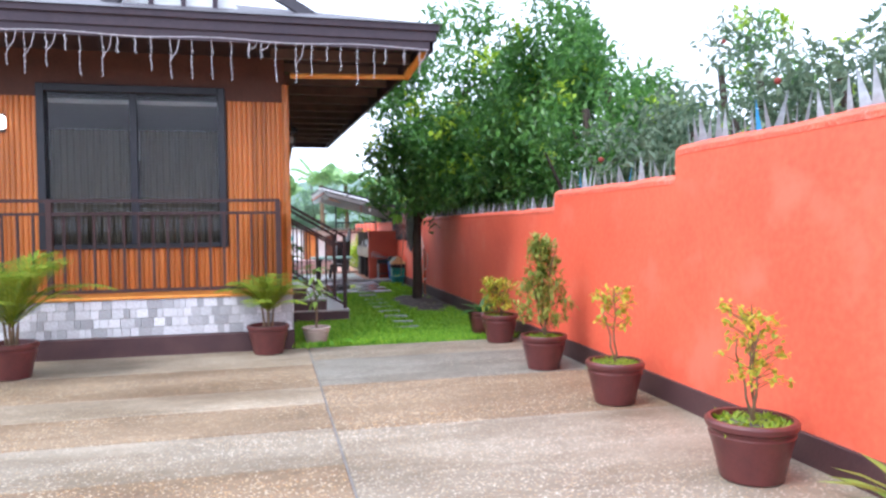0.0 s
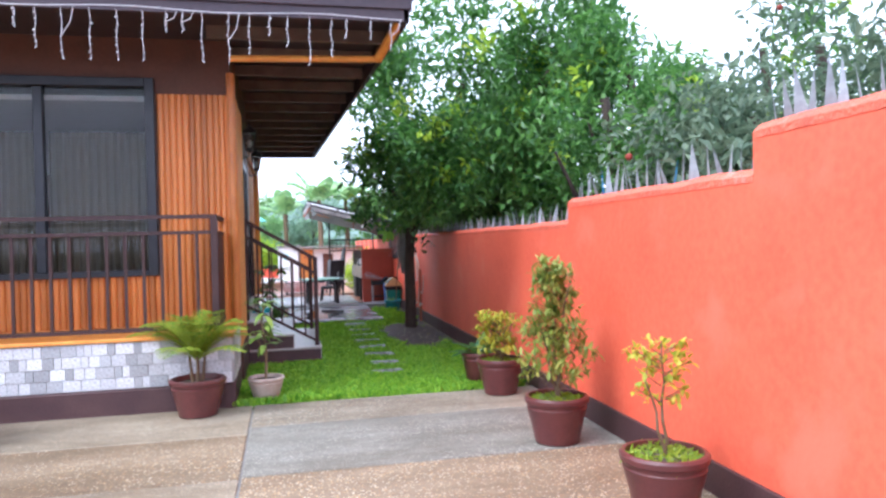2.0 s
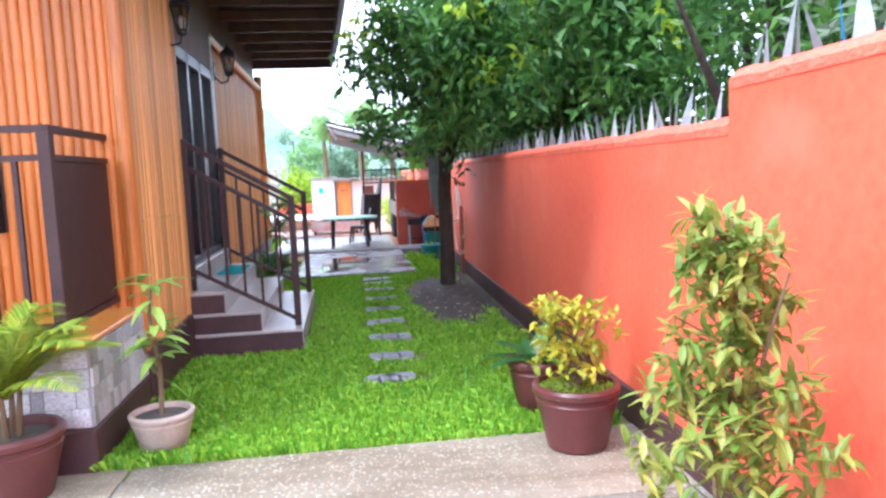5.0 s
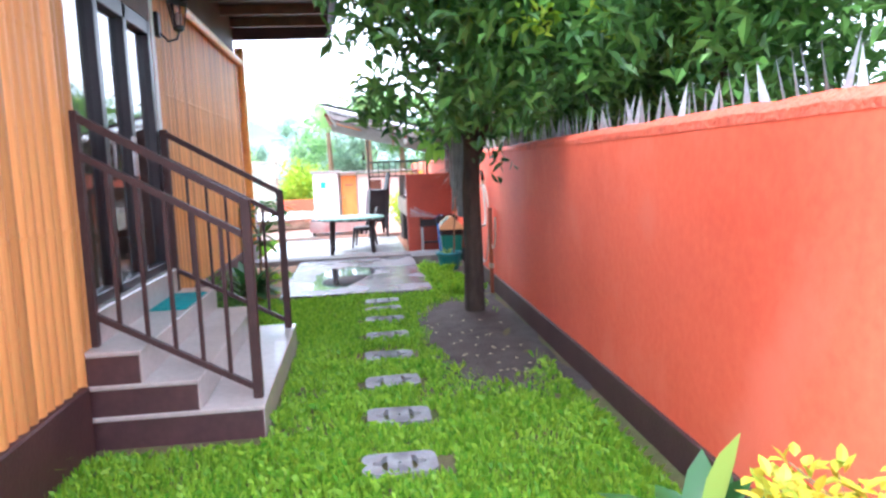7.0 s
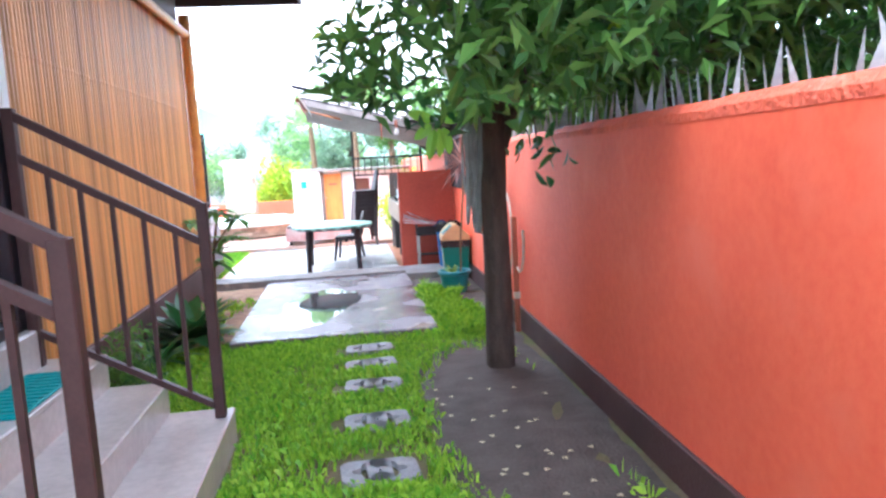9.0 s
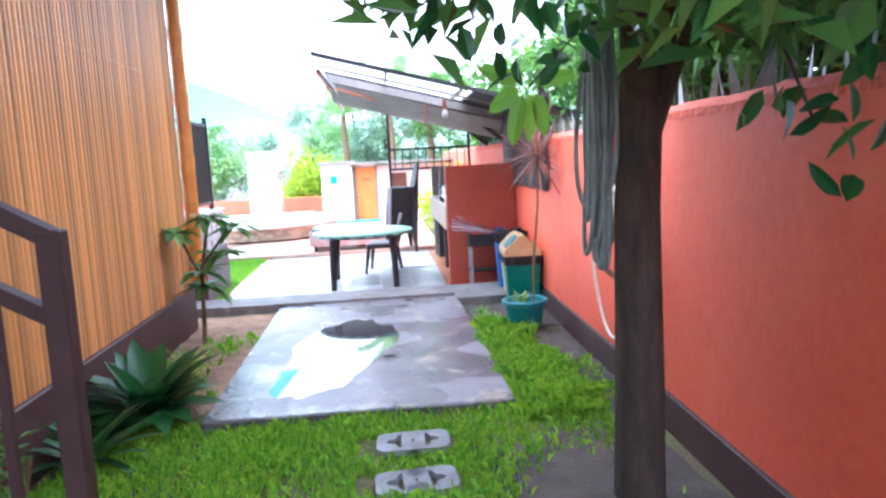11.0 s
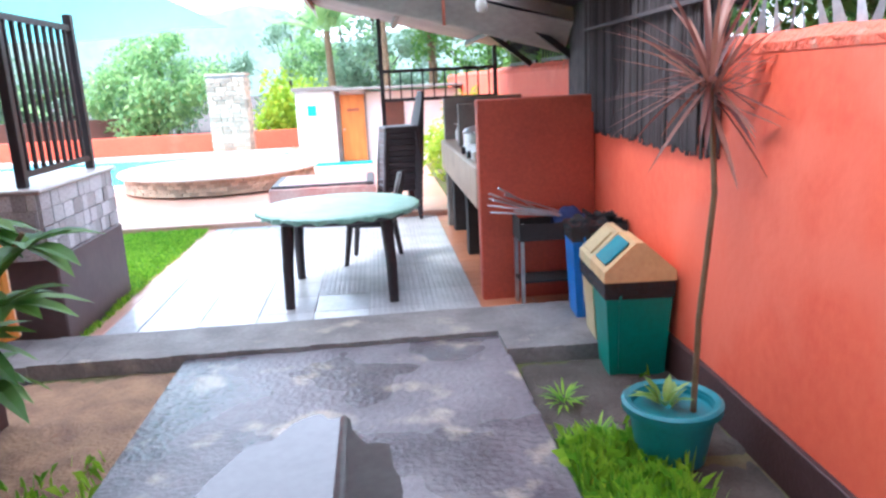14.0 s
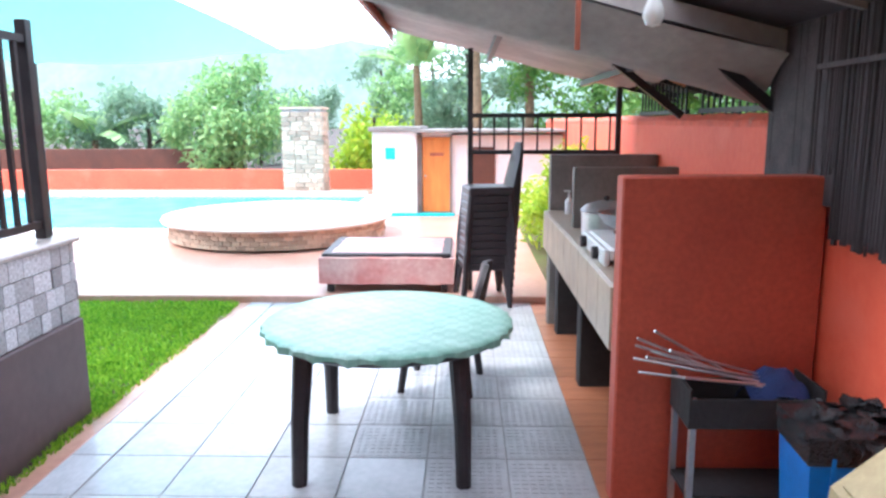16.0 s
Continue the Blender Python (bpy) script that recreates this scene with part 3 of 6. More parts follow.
grass("grass", 60000, lambda: (R.uniform(0.25, wx(9) - 0.1), 9.45 + 7.4 * R.random() ** 1.25), "bright green short lawn grass between house and wall", (0.02, 0.07), lambda x, y: onpath(x, y) or noise.noise((x * 1.7, y * 1.7, 8.0)) < R.uniform(-0.75, -0.1) - (0.25 if y < 12 else 0.0) or ((x - 2.95) / 0.6) ** 2 + ((y - 14.4) / 2.1) ** 2 < R.uniform(0.5, 1.1))
grass("side_grass", 5200, lambda: (R.uniform(2.82, 3.52), R.uniform(16.5, 18.9)), "bushy grass tufts beside the concrete slab", (0.05, 0.13), lambda x, y: ((x - 3.4) / 0.22) ** 2 + ((y - 18.1) / 0.5) ** 2 < R.uniform(0.6, 1.2) or x > 3.3 + 0.12 * noise.noise((y * 2.0, 3.0, 0.0)), (-0.6, 0.3), 1.5)
grass("wall_foot_weeds", 260, lambda: (R.uniform(3.15, 3.5), R.uniform(16.7, 19.6)), "sparse weeds in the damp soil along the wall foot", (0.03, 0.09), None, (0.0, 0.5), 1.4)
grass("bed_weeds", 320, lambda: (R.uniform(0.2, 0.85), R.uniform(17.3, 19.6)), "sparse weeds in the soil bed", (0.03, 0.1), None, (0.0, 0.5))
grass("far_grass", 42000, lambda: (0.06 - 2.3 * R.random(), R.uniform(20.75, 24.67)), "bright green mown lawn beside the tiled floor", (0.025, 0.05))

# ---- boundary wall ----
wall = thing("wall_east", "orange painted boundary wall stepped in height, maroon base", "wall")
wall["kind"] = "structure"


def run(name, y0, y1, z0, z1, off, th, material, cham=0.02, label=""):
    """A stretch of the boundary wall, standing off from its face by off."""
    g, nseg = G(), max(2, int((y1 - y0) / 0.12))
    for i in range(nseg + 1):
        y = y0 + (y1 - y0) * i / nseg
        j = (0.014 * noise.noise((y * 2.1, z1, 0)) + 0.01 * noise.noise((y * 7.0, z1, 2))) if cham > 0.01 else 0.0
        x = wx(y) + off
        g.v += [(x, y, z0), (x, y, z1 - cham + j), (x + cham, y, z1 + j), (x + th - cham, y, z1 + j), (x + th, y, z1 - cham + j), (x + th, y, z0)]
    for i in range(nseg):
        g.f += [(6 * i + k, 6 * i + 6 + k, 6 * i + 6 + (k + 1) % 6, 6 * i + (k + 1) % 6) for k in range(6)]
    g.f += [(5, 4, 3, 2, 1, 0), tuple(6 * nseg + k for k in range(6))]
    return part(name, g, material, wall, label, True)


for y0, y1, z in [(-7, 5.5, 2.18), (5.5, 8.32, 1.94), (8.32, 17.4, 1.745), (17.4, 34, 1.70)]:
    run("panel", y0, y1, -0.1, z, 0, 0.16, M_wall)
    run("cap", y0 + 0.01, y1 - 0.01, z - 0.05, z + 0.028, -0.004, 0.168, M_cap, 0.04, "rough mortar capping")
run("base_band", -7, 34, -0.1, 0.20, -0.025, 0.03, M_band, 0.005, "maroon painted base band")
sp_me, sp_bl = [], []
for w, h in [(0.038, 0.26), (0.03, 0.21), (0.045, 0.29)]:
    v = [(0, -w, -0.03), (0, w, -0.03), (0, R.uniform(-0.02, 0.02), h), (0.012, 0, -0.03)]
    f = [(0, 1, 2), (1, 3, 2), (3, 0, 2)]
    sp_me.append(G().add(v, f).mesh("spike", M_steel))
    sp_bl.append(G().add(v, f).mesh("spike", M_spikeblue))
y = 1.5
i = 0
while y < 21:
    z = 2.2 if y < 5.5 else 1.96 if y < 8.32 else 1.765 if y < 17.4 else 1.72
    k = R.randrange(3)
    ob = part("spike", sp_bl[k] if R.random() < 0.07 and y < 8 else sp_me[k], None, wall)
    sc = 0.95 if y < 8.3 else 0.72
    ob.matrix_basis = pose(wx(y) + 0.08, y, z, R.uniform(-14, 14), R.uniform(-10, 10), R.uniform(-45, 45)) @ Matrix.Diagonal((1, sc, sc, 1))
    y += R.uniform(0.07, 0.14)

# ---- house ----
HX, HY = 0.27, 10.6
house = thing("house", "bamboo-clad bungalow on a tiled plinth with dark eaves", "house")
house["kind"] = "structure"
part("wall", G().box((-14, HY + 0.02, 0.0), (-2.98, HY + 0.2, 4.0)), M_board, house)
part("wall", G().box((-2.98, HY + 0.02, 0.0), (-0.58, HY + 0.2, 1.3)), M_board, house)
part("wall", G().box((-2.98, HY + 0.02, 3.52), (-0.58, HY + 0.2, 4.0)), M_board, house)
part("wall", G().box((-0.58, HY + 0.02, 0.0), (HX - 0.03, HY + 0.2, 4.0)), M_board, house)
part("wall", G().box((0.02, HY + 0.2, 0.0), (HX - 0.03, 12.3, 4.0)), M_board, house)
part("wall", G().box((0.02, 12.3, 0.0), (HX - 0.03, 14.35, 0.72)), M_board, house)
part("wall", G().box((0.02, 12.3, 2.9), (HX - 0.03, 14.35, 4.0)), M_board, house)
part("wall", G().box((-0.08, 14.35, 0.0), (0.12, 19.6, 4.0)), M_board, house)
part("wall", G().box((-14, 19.4, 0.0), (-0.08, 19.6, 4.0)), M_board, house)
part("floor_slab", G().box((-14, HY + 0.2, 0.0), (0.0, 19.4, 0.7)), M_step, house)
part("ceiling_board", G().box((-14, HY + 0.2, 3.3), (0.0, 19.4, 3.36)), M_white, house)
part("base_skirt", G().box((0.1, 14.0, -0.05), (0.17, 19.6, 0.42), 0.01), M_band, house, "dark painted base")
part("base_skirt", G().box((0.1, 10.62, -0.05), (0.31, 12.05, 0.40), 0.01), M_band, house, "dark painted base")


def bamboo(x, y, z0, z1, w, ang, me, parent):
    ob = part("slat", me, None, parent)
    ob.matrix_basis = pose(x, y, z0, 0, 0, ang) @ Matrix.Diagonal((w, w, z1 - z0, 1))


def halfround(name, material):
    """A half-round bamboo slat of unit size that faces -y, with two knots."""
    g, n = G(), 5
    prof = [(0.0, 0.5), (0.31, 0.5), (0.318, 0.54), (0.326, 0.5), (0.66, 0.5), (0.668, 0.54), (0.676, 0.5), (1.0, 0.5)]
    for z, r in prof:
        g.v += [(r * math.cos(math.pi * k / n), -r * 0.75 * math.sin(math.pi * k / n), z) for k in range(n + 1)]
    for i in range(len(prof) - 1):
        g.f += [(i * (n + 1) + k, i * (n + 1) + k + 1, (i + 1) * (n + 1) + k + 1, (i + 1) * (n + 1) + k) for k in range(n)]
    return g.mesh(name, material, True)


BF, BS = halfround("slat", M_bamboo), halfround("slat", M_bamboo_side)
x = -4.6
while x < HX:
    w = R.uniform(0.06, 0.075)
    xc = x + w / 2
    if -2.98 < xc < -0.58:
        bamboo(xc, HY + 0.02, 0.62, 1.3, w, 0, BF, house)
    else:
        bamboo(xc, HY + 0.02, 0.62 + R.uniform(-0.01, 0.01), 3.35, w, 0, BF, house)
    x += w
y = HY + 0.03
while y < 12.25:
    w = R.uniform(0.09, 0.125)
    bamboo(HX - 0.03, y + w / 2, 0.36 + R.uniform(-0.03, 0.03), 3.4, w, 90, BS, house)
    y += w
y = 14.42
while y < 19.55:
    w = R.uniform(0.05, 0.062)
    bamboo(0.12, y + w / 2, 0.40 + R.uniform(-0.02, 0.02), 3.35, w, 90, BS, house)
    y += w
part("corner_pole", G().tube([(HX - 0.02, HY + 0.0, 0.55), (HX - 0.02, HY, 3.6)], 0.05, 12), M_bamboo, house)
pl = [(0.19, 19.66, 0.45 + 0.1 * k) for k in range(32)]
part("corner_pole", G().tube(pl, [0.07 if k % 6 else 0.078 for k in range(32)], 12), M_pole, house, "orange bamboo corner pole")
part("eave_pole", G().tube([(0.2, 14.4, 3.32), (0.2, 19.7, 3.32)], 0.05, 10), M_pole, house)
part("eave_pole", G().tube([(0.3, 9.75, 3.56), (1.85, 9.75, 3.6)], 0.035, 10), M_pole, house)
part("eave_pole", G().tube([(1.85, 9.75, 3.6), (2.02, 9.2, 3.86)], 0.05, 10), M_pole, house)

# window with dark frame and curtains
win = thing("window_1", "large dark-framed sliding window with olive curtains", "window")
win["kind"] = "structure"
fr = G()
fr.box((-2.98, HY - 0.05, 1.3), (-2.88, HY + 0.16, 3.52), 0.006)
fr.box((-0.68, HY - 0.05, 1.3), (-0.58, HY + 0.16, 3.52), 0.006)
fr.box((-2.88, HY - 0.05, 1.3), (-0.68, HY + 0.16, 1.37), 0.006)
fr.box((-2.88, HY - 0.05, 3.42), (-0.68, HY + 0.16, 3.52), 0.006)
part("window_frame", fr, M_frame, win)
part("mullion", G().box((-1.84, HY + 0.0, 1.37), (-1.74, HY + 0.1, 3.42), 0.006), M_frame, win)
for a, b in ((-2.88, -1.84), (-1.74, -0.68)):
    ob = part("pane", G().box((a, HY + 0.05, 1.37), (b, HY + 0.056, 3.42)), M_tint, win)
    ob.visible_shadow = False
    cu, n = G(), 60
    for i in range(n + 1):
        cu.v += [(a + (b - a) * i / n, HY + 0.2 + 0.03 * math.sin(i * 1.3), z) for z in (1.3, 2.95)]
    cu.f = [(2 * i, 2 * i + 2, 2 * i + 3, 2 * i + 1) for i in range(n)]
    part("curtain", cu, M_curtain, win, "", True)

# plinth in front, faced with stone tiles
plinth = thing("porch_plinth", "raised porch plinth faced with grey stone tiles, maroon base", "plinth")
plinth["kind"] = "structure"
part("body", G().box((-14, 9.5, 0.0), (HX, HY + 0.02, 0.70), 0.01), M_mortar, plinth)
part("base_band", G().box((-14, 9.44, -0.05), (HX + 0.02, HY, 0.24), 0.01), M_band, plinth, "maroon painted base band")
part("ledge", G().box((-14, 9.47, 0.70), (HX + 0.01, HY, 0.735), 0.008), M_pole, plinth, "orange painted ledge")
til = [G().box((-0.5, -0.5, 0), (0.5, 0.5, 1), 0.06).mesh("tile", M_tile)]
for row in range(4):
    x = -4.6 + 0.06 * (row % 2)
    z = 0.245 + row * 0.113
    while x < HX - 0.02:
        w = min(R.choice([0.07, 0.1, 0.14, 0.17]), HX - x)
        ob = part("tile", til[0], None, plinth)
        ob.matrix_basis = pose(x + w / 2, 9.5, z + 0.055, 90, 0, 0) @ Matrix.Diagonal((w - 0.006, 0.107, R.uniform(0.008, 0.016), 1))
        x += w
    y = 9.5
    while y < HY - 0.02:
        w = min(R.choice([0.07, 0.1, 0.14, 0.17]), HY - y)
        ob = part("tile", til[0], None, plinth)
        ob.matrix_basis = pose(HX, y + w / 2, z + 0.055, 90, 0, 90) @ Matrix.Diagonal((w - 0.006, 0.107, R.uniform(0.008, 0.016), 1))
        y += w

# porch railing
rail = thing("porch_railing", "brown painted iron porch railing with a bent return", "railing")
RX, RY = 0.11, 9.62
part("top_rail", G().bar((-14, RY, 1.92), (RX, RY, 1.92), 0.05, 0.04), M_iron, rail)
part("top_rail", G().bar((RX, RY - 0.02, 1.92), (RX, HY, 1.92), 0.05, 0.04), M_iron, rail)
part("mid_rail", G().bar((-14, RY, 1.76), (RX, RY, 1.76), 0.04, 0.035), M_iron, rail)
part("mid_rail", G().bar((RX, RY, 1.76), (RX, HY, 1.76), 0.04, 0.035), M_iron, rail)
part("bottom_rail", G().bar((-14, RY, 0.80), (RX, RY, 0.80), 0.045, 0.04), M_iron, rail)
part("bottom_rail", G().bar((RX, RY, 0.80), (RX, HY, 0.80), 0.045, 0.04), M_iron, rail)
for x in (RX, -2.6, -5.3):
    part("post", G().box((x - 0.035, RY - 0.035, 0.735), (x + 0.035, RY + 0.035, 1.9), 0.004), M_iron, rail)
bal = G().box((-0.014, -0.014, 0.82), (0.014, 0.014, 1.745)).mesh("baluster", M_iron)
x = RX - 0.17
while x > -5.2:
    part("baluster", bal, None, rail).matrix_basis = pose(x, RY, 0)
    x -= 0.17
part("end_panel", G().box((RX - 0.012, RY + 0.04, 0.825), (RX + 0.012, HY - 0.01, 1.74), 0.004), M_iron, rail, "solid brown sheet panel closing the railing end")

# roof: fascia, soffit, rafters, sheet
EX, EY, EZ = 2.07, 9.0, 3.78
roof = thing("house_roof", "dark brown hipped roof with deep boarded eaves", "roof")
roof["kind"] = "structure"
fa = G()
for k in range(3):
    z0, z1, o = [(EZ, EZ + 0.13, 0.0), (EZ + 0.12, EZ + 0.25, 0.03), (EZ + 0.24, EZ + 0.33, 0.07)][k]
    fa.box((-14, EY - o, z0), (EX + o, EY - o + 0.05, z1), 0.006)
part("front_fascia", fa, M_fascia, roof)
# the side eave runs in a little towards the back
XB, YB = 1.62, 20.3
sf = G()
for o, z0, z1 in ((0.0, EZ, EZ + 0.13), (0.03, EZ + 0.12, EZ + 0.25), (0.07, EZ + 0.24, EZ + 0.33)):
    sf.add([(EX + o - 0.05, EY, z0), (EX + o, EY, z0), (XB + o, YB, z0), (XB + o - 0.05, YB, z0), (EX + o - 0.05, EY, z1), (EX + o, EY, z1), (XB + o, YB, z1), (XB + o - 0.05, YB, z1)],
           [(3, 2, 1, 0), (4, 5, 6, 7), (0, 1, 5, 4), (1, 2, 6, 5), (2, 3, 7, 6), (3, 0, 4, 7)])
part("side_fascia", sf, M_fascia, roof)
part("back_fascia", G().box((-14, YB - 0.05, EZ), (XB, YB, EZ + 0.3)), M_fascia, roof)
part("soffit", G().add([(-14, EY + 0.05, EZ + 0.2), (EX - 0.05, EY + 0.05, EZ + 0.2), (XB - 0.05, YB - 0.05, EZ + 0.2), (-14, YB - 0.05, EZ + 0.2),
                        (-14, EY + 0.05, EZ + 0.24), (EX - 0.05, EY + 0.05, EZ + 0.24), (XB - 0.05, YB - 0.05, EZ + 0.24), (-14, YB - 0.05, EZ + 0.24)],
                       [(3, 2, 1, 0), (4, 5, 6, 7), (0, 1, 5, 4), (1, 2, 6, 5), (2, 3, 7, 6), (3, 0, 4, 7)]), M_soffit, roof)
y = 10.0
while y < 20.2:
    xe = EX + (XB - EX) * (y - EY) / (YB - EY) - 0.06
    part("rafter", G().box((0.05, y, EZ + 0.06), (xe, y + 0.07, EZ + 0.2), 0.006), M_rafter, roof)
    y += 0.86
part("roof_sheet", G().add([(-14, EY - 0.1, EZ + 0.32), (EX + 0.1, EY - 0.1, EZ + 0.32), (XB + 0.1, YB + 0.1, EZ + 0.32), (-14, YB + 0.1, EZ + 0.32), (-14, 14.6, EZ + 2.2), (-2.6, 14.6, EZ + 2.2)],
                           [(0, 1, 5, 4), (1, 2, 5), (2, 3, 4, 5)]), M_roof, roof)

# small glazed gable standing on the front slope
gb = part("gable", G().add([(-1.9, 10.15, 4.4), (-0.25, 10.15, 4.4), (-1.05, 10.15, 5.3), (-1.9, 11.8, 4.4), (-0.25, 11.8, 4.4), (-1.05, 11.8, 5.3)], [(0, 1, 2), (5, 4, 3), (0, 2, 5, 3), (1, 4, 5, 2)]), M_white, roof, "pale glazed gable")
for p, q in (((-2.05, 10.05, 4.36), (-1.05, 10.05, 5.38)), ((-1.05, 10.05, 5.38), (0.75, 10.05, 4.36))):
    part("gable_board", G().bar(p, q, 0.1, 0.14), M_roof, gb)
for x in (-1.45, -1.05, -0.65):
    part("mullion", G().bar((x, 10.12, 4.4), (x, 10.12, 4.95 if x != -1.05 else 5.25), 0.06), M_fascia, gb)

# icicle light string under the fascia
ls = thing("icicle_lights", "white icicle light string hung under the fascia", "string lights")
st = G()
st.tube([(-8 + 10.0 * k / 40, EY - 0.004, EZ + 0.03 + 0.015 * math.sin(k * 0.9)) for k in range(41)], 0.006, 5)
part("cord", st, M_wire, ls)
x = -5.5
while x < 2.0:
    g = G()
    ln = R.choice([0.18, 0.28, 0.36, 0.45])
    pts = [(x + 0.006 * math.sin(k * 1.3 + x), EY - 0.012, EZ + 0.01 - ln * k / 7) for k in range(8)]
    g.tube(pts, 0.003, 4)
    if R.random() < 0.25:
        g.tube([(x + 0.1, EY - 0.012, EZ + 0.01), (x + 0.07, EY - 0.012, EZ - ln * 0.3), pts[4]], 0.004, 4)
    for p in pts[1:]:
        g.tube([p, (p[0] + R.uniform(-0.02, 0.02), p[1] - 0.01, p[2] - 0.02)], 0.006, 4, 0.003)
    part("strand", g, M_wire, ls)
    x += R.uniform(0.14, 0.24)

# ---- side stairs and door ----
stairs = thing("entrance_stairs", "tiled steps with maroon risers up to the side door", "stairs")
stairs["kind"] = "structure"
for i, (x1, z) in enumerate([(1.27, 0.19), (0.9, 0.38), (0.58, 0.58)]):
    part("step", G().box((0.2, 12.1 + 0.003 * i, -0.05 if i == 0 else z - 0.22), (x1, 14.45 - 0.003 * i, z - 0.03), 0.0), M_riser, stairs, "maroon painted step")
    part("tread", G().box((0.2, 12.09, z - 0.03), (x1 + 0.012, 14.46, z), 0.006), M_step, stairs, "pale tiled tread")
    part("riser_tile", G().box((x1 - 0.001, 12.1, -0.03 if i == 0 else z - 0.2), (x1 + 0.006, 14.45, z - 0.031)), M_step, stairs)
part("sill", G().box((0.12, 12.3, 0.55), (0.3, 14.35, 0.79), 0.01), M_step, stairs)


def stair_rail(y):
    t = thing("stair_railing", "brown painted iron stair handrail with square posts", "railing", (0, 0, 0), "railings beside the entrance steps")
    part("post", G().box((1.195, y - 0.03, 0.19), (1.255, y + 0.03, 1.43), 0.005), M_iron, t)
    part("post", G().box((0.25, y - 0.03, 0.58), (0.31, y + 0.03, 1.99), 0.005), M_iron, t)
    part("top_rail", G().bar((0.28, y, 1.96), (1.225, y, 1.41), 0.055, 0.045), M_iron, t)
    part("mid_rail", G().bar((0.28, y, 1.74), (1.225, y, 1.2), 0.045, 0.04), M_iron, t)
    part("bottom_rail", G().bar((0.28, y, 0.78), (1.225, y, 0.25), 0.04, 0.035), M_iron, t)
    for k in range(1, 6):
        x = 0.28 + 0.945 * k / 6
        part("baluster", G().box((x - 0.012, y - 0.012, 0.78 - 0.53 * k / 6), (x + 0.012, y + 0.012, 1.74 - 0.54 * k / 6)), M_iron, t)


stair_rail(12.27)
stair_rail(14.3)
dm = tagged(part("door_mat", G().box((0.3, 13.35, 0.581), (0.575, 14.1, 0.594), 0.004), M_mat), "teal ribbed rubber door mat on the top step", "mat")
rib_me = G().box((0.31, 0, 0.594), (0.565, 0.03, 0.6), 0.002).mesh("rib", M_mat)
for k in range(12):
    part("rib", rib_me, None, dm).matrix_basis = pose(0, 13.375 + k * 0.06, 0)
door = thing("door_1", "dark-framed sliding glass side door, closed", "door")
door["kind"] = "structure"
df = G()
for y in (12.3, 12.92, 13.55, 14.22):
    df.box((0.14, y, 0.79), (0.24, y + 0.09, 2.9), 0.006)
df.box((0.14, 12.39, 2.78), (0.24, 14.22, 2.9), 0.006)
df.box((0.14, 12.39, 0.79), (0.24, 14.22, 0.86), 0.006)
part("door_frame", df, M_frame, door)
for y in (12.39, 13.01, 13.64):
    ob = part("pane", G().box((0.18, y, 0.86), (0.186, y + 0.6, 2.78)), M_glass, door)
    ob.visible_shadow = False
part("jamb", G().box((0.12, 14.31, 0.6), (0.25, 14.41, 3.3), 0.008), M_white, door, "white painted jamb")
part("handle", G().box((0.24, 13.5, 1.6), (0.27, 13.54, 1.9), 0.006), M_alu, door)
part("curtain", G().box((0.024, 12.32, 0.725), (0.06, 13.5, 2.9)), M_curtain, door)


def lantern(y, z):
    t = thing("wall_lantern", "black carriage wall lantern with clear glass", "lamp", (0.2, y, z), "wall lanterns beside the side door")
    part("bracket", G().box((-0.03, -0.05, -0.1), (0.015, 0.05, 0.12), 0.008).tube([(0.0, 0, -0.05), (0.08, 0, -0.14), (0.16, 0, -0.12), (0.18, 0, -0.05)], 0.011, 6), M_black, t)
    part("cap", G().lathe([(0.1, 0.2), (0.085, 0.24), (0.03, 0.29), (0.012, 0.3), (0.012, 0.34), (0, 0.35)], (0.18, 0, 0), 12), M_black, t)
    part("base", G().lathe([(0.02, -0.06), (0.05, -0.04), (0.05, -0.02), (0.03, 0.0)], (0.18, 0, 0), 12), M_black, t)
    part("glass", G().lathe([(0.045, -0.02), (0.085, 0.2)], (0.18, 0, 0), 6), M_lampglass, t)
    part("bulb", G().lathe([(0.012, 0.0), (0.028, 0.06), (0.02, 0.1), (0, 0.12)], (0.18, 0, 0), 10), M_bulb, t)
    for k in range(6):
        a = math.pi / 3 * k
        part("bar", G().bar((0.18 + 0.047 * math.cos(a), 0.047 * math.sin(a), -0.02), (0.18 + 0.087 * math.cos(a), 0.087 * math.sin(a), 0.2), 0.008), M_black, t)


wl = thing("porch_wall_lamp", "small lit white wall lamp beside the window", "lamp", (-3.4, 10.55, 2.98))
part("bracket", G().box((-0.05, 0.0, -0.12), (0.05, 0.06, 0.12), 0.01), M_black, wl)
part("shade", G().lathe([(0.05, -0.09), (0.085, -0.07), (0.085, 0.07), (0.05, 0.09)], (0, -0.07, 0), 18), M_lit, wl, "glowing white shade", True)
lantern(12.15, 2.95)
lantern(14.75, 2.95)


# ---- plants ----
def clump(g, c, r, n, ln, w, up=0.1, droop=0.25, seg=1):
    for _ in range(n):
        d = rdir(up)
        p = Vector(c) + rdir() * r * R.random() ** 0.5
        s = R.uniform(0.7, 1.3)
        g.leaf(p, d, rdir(1.5), ln * s, w * s, droop, seg)


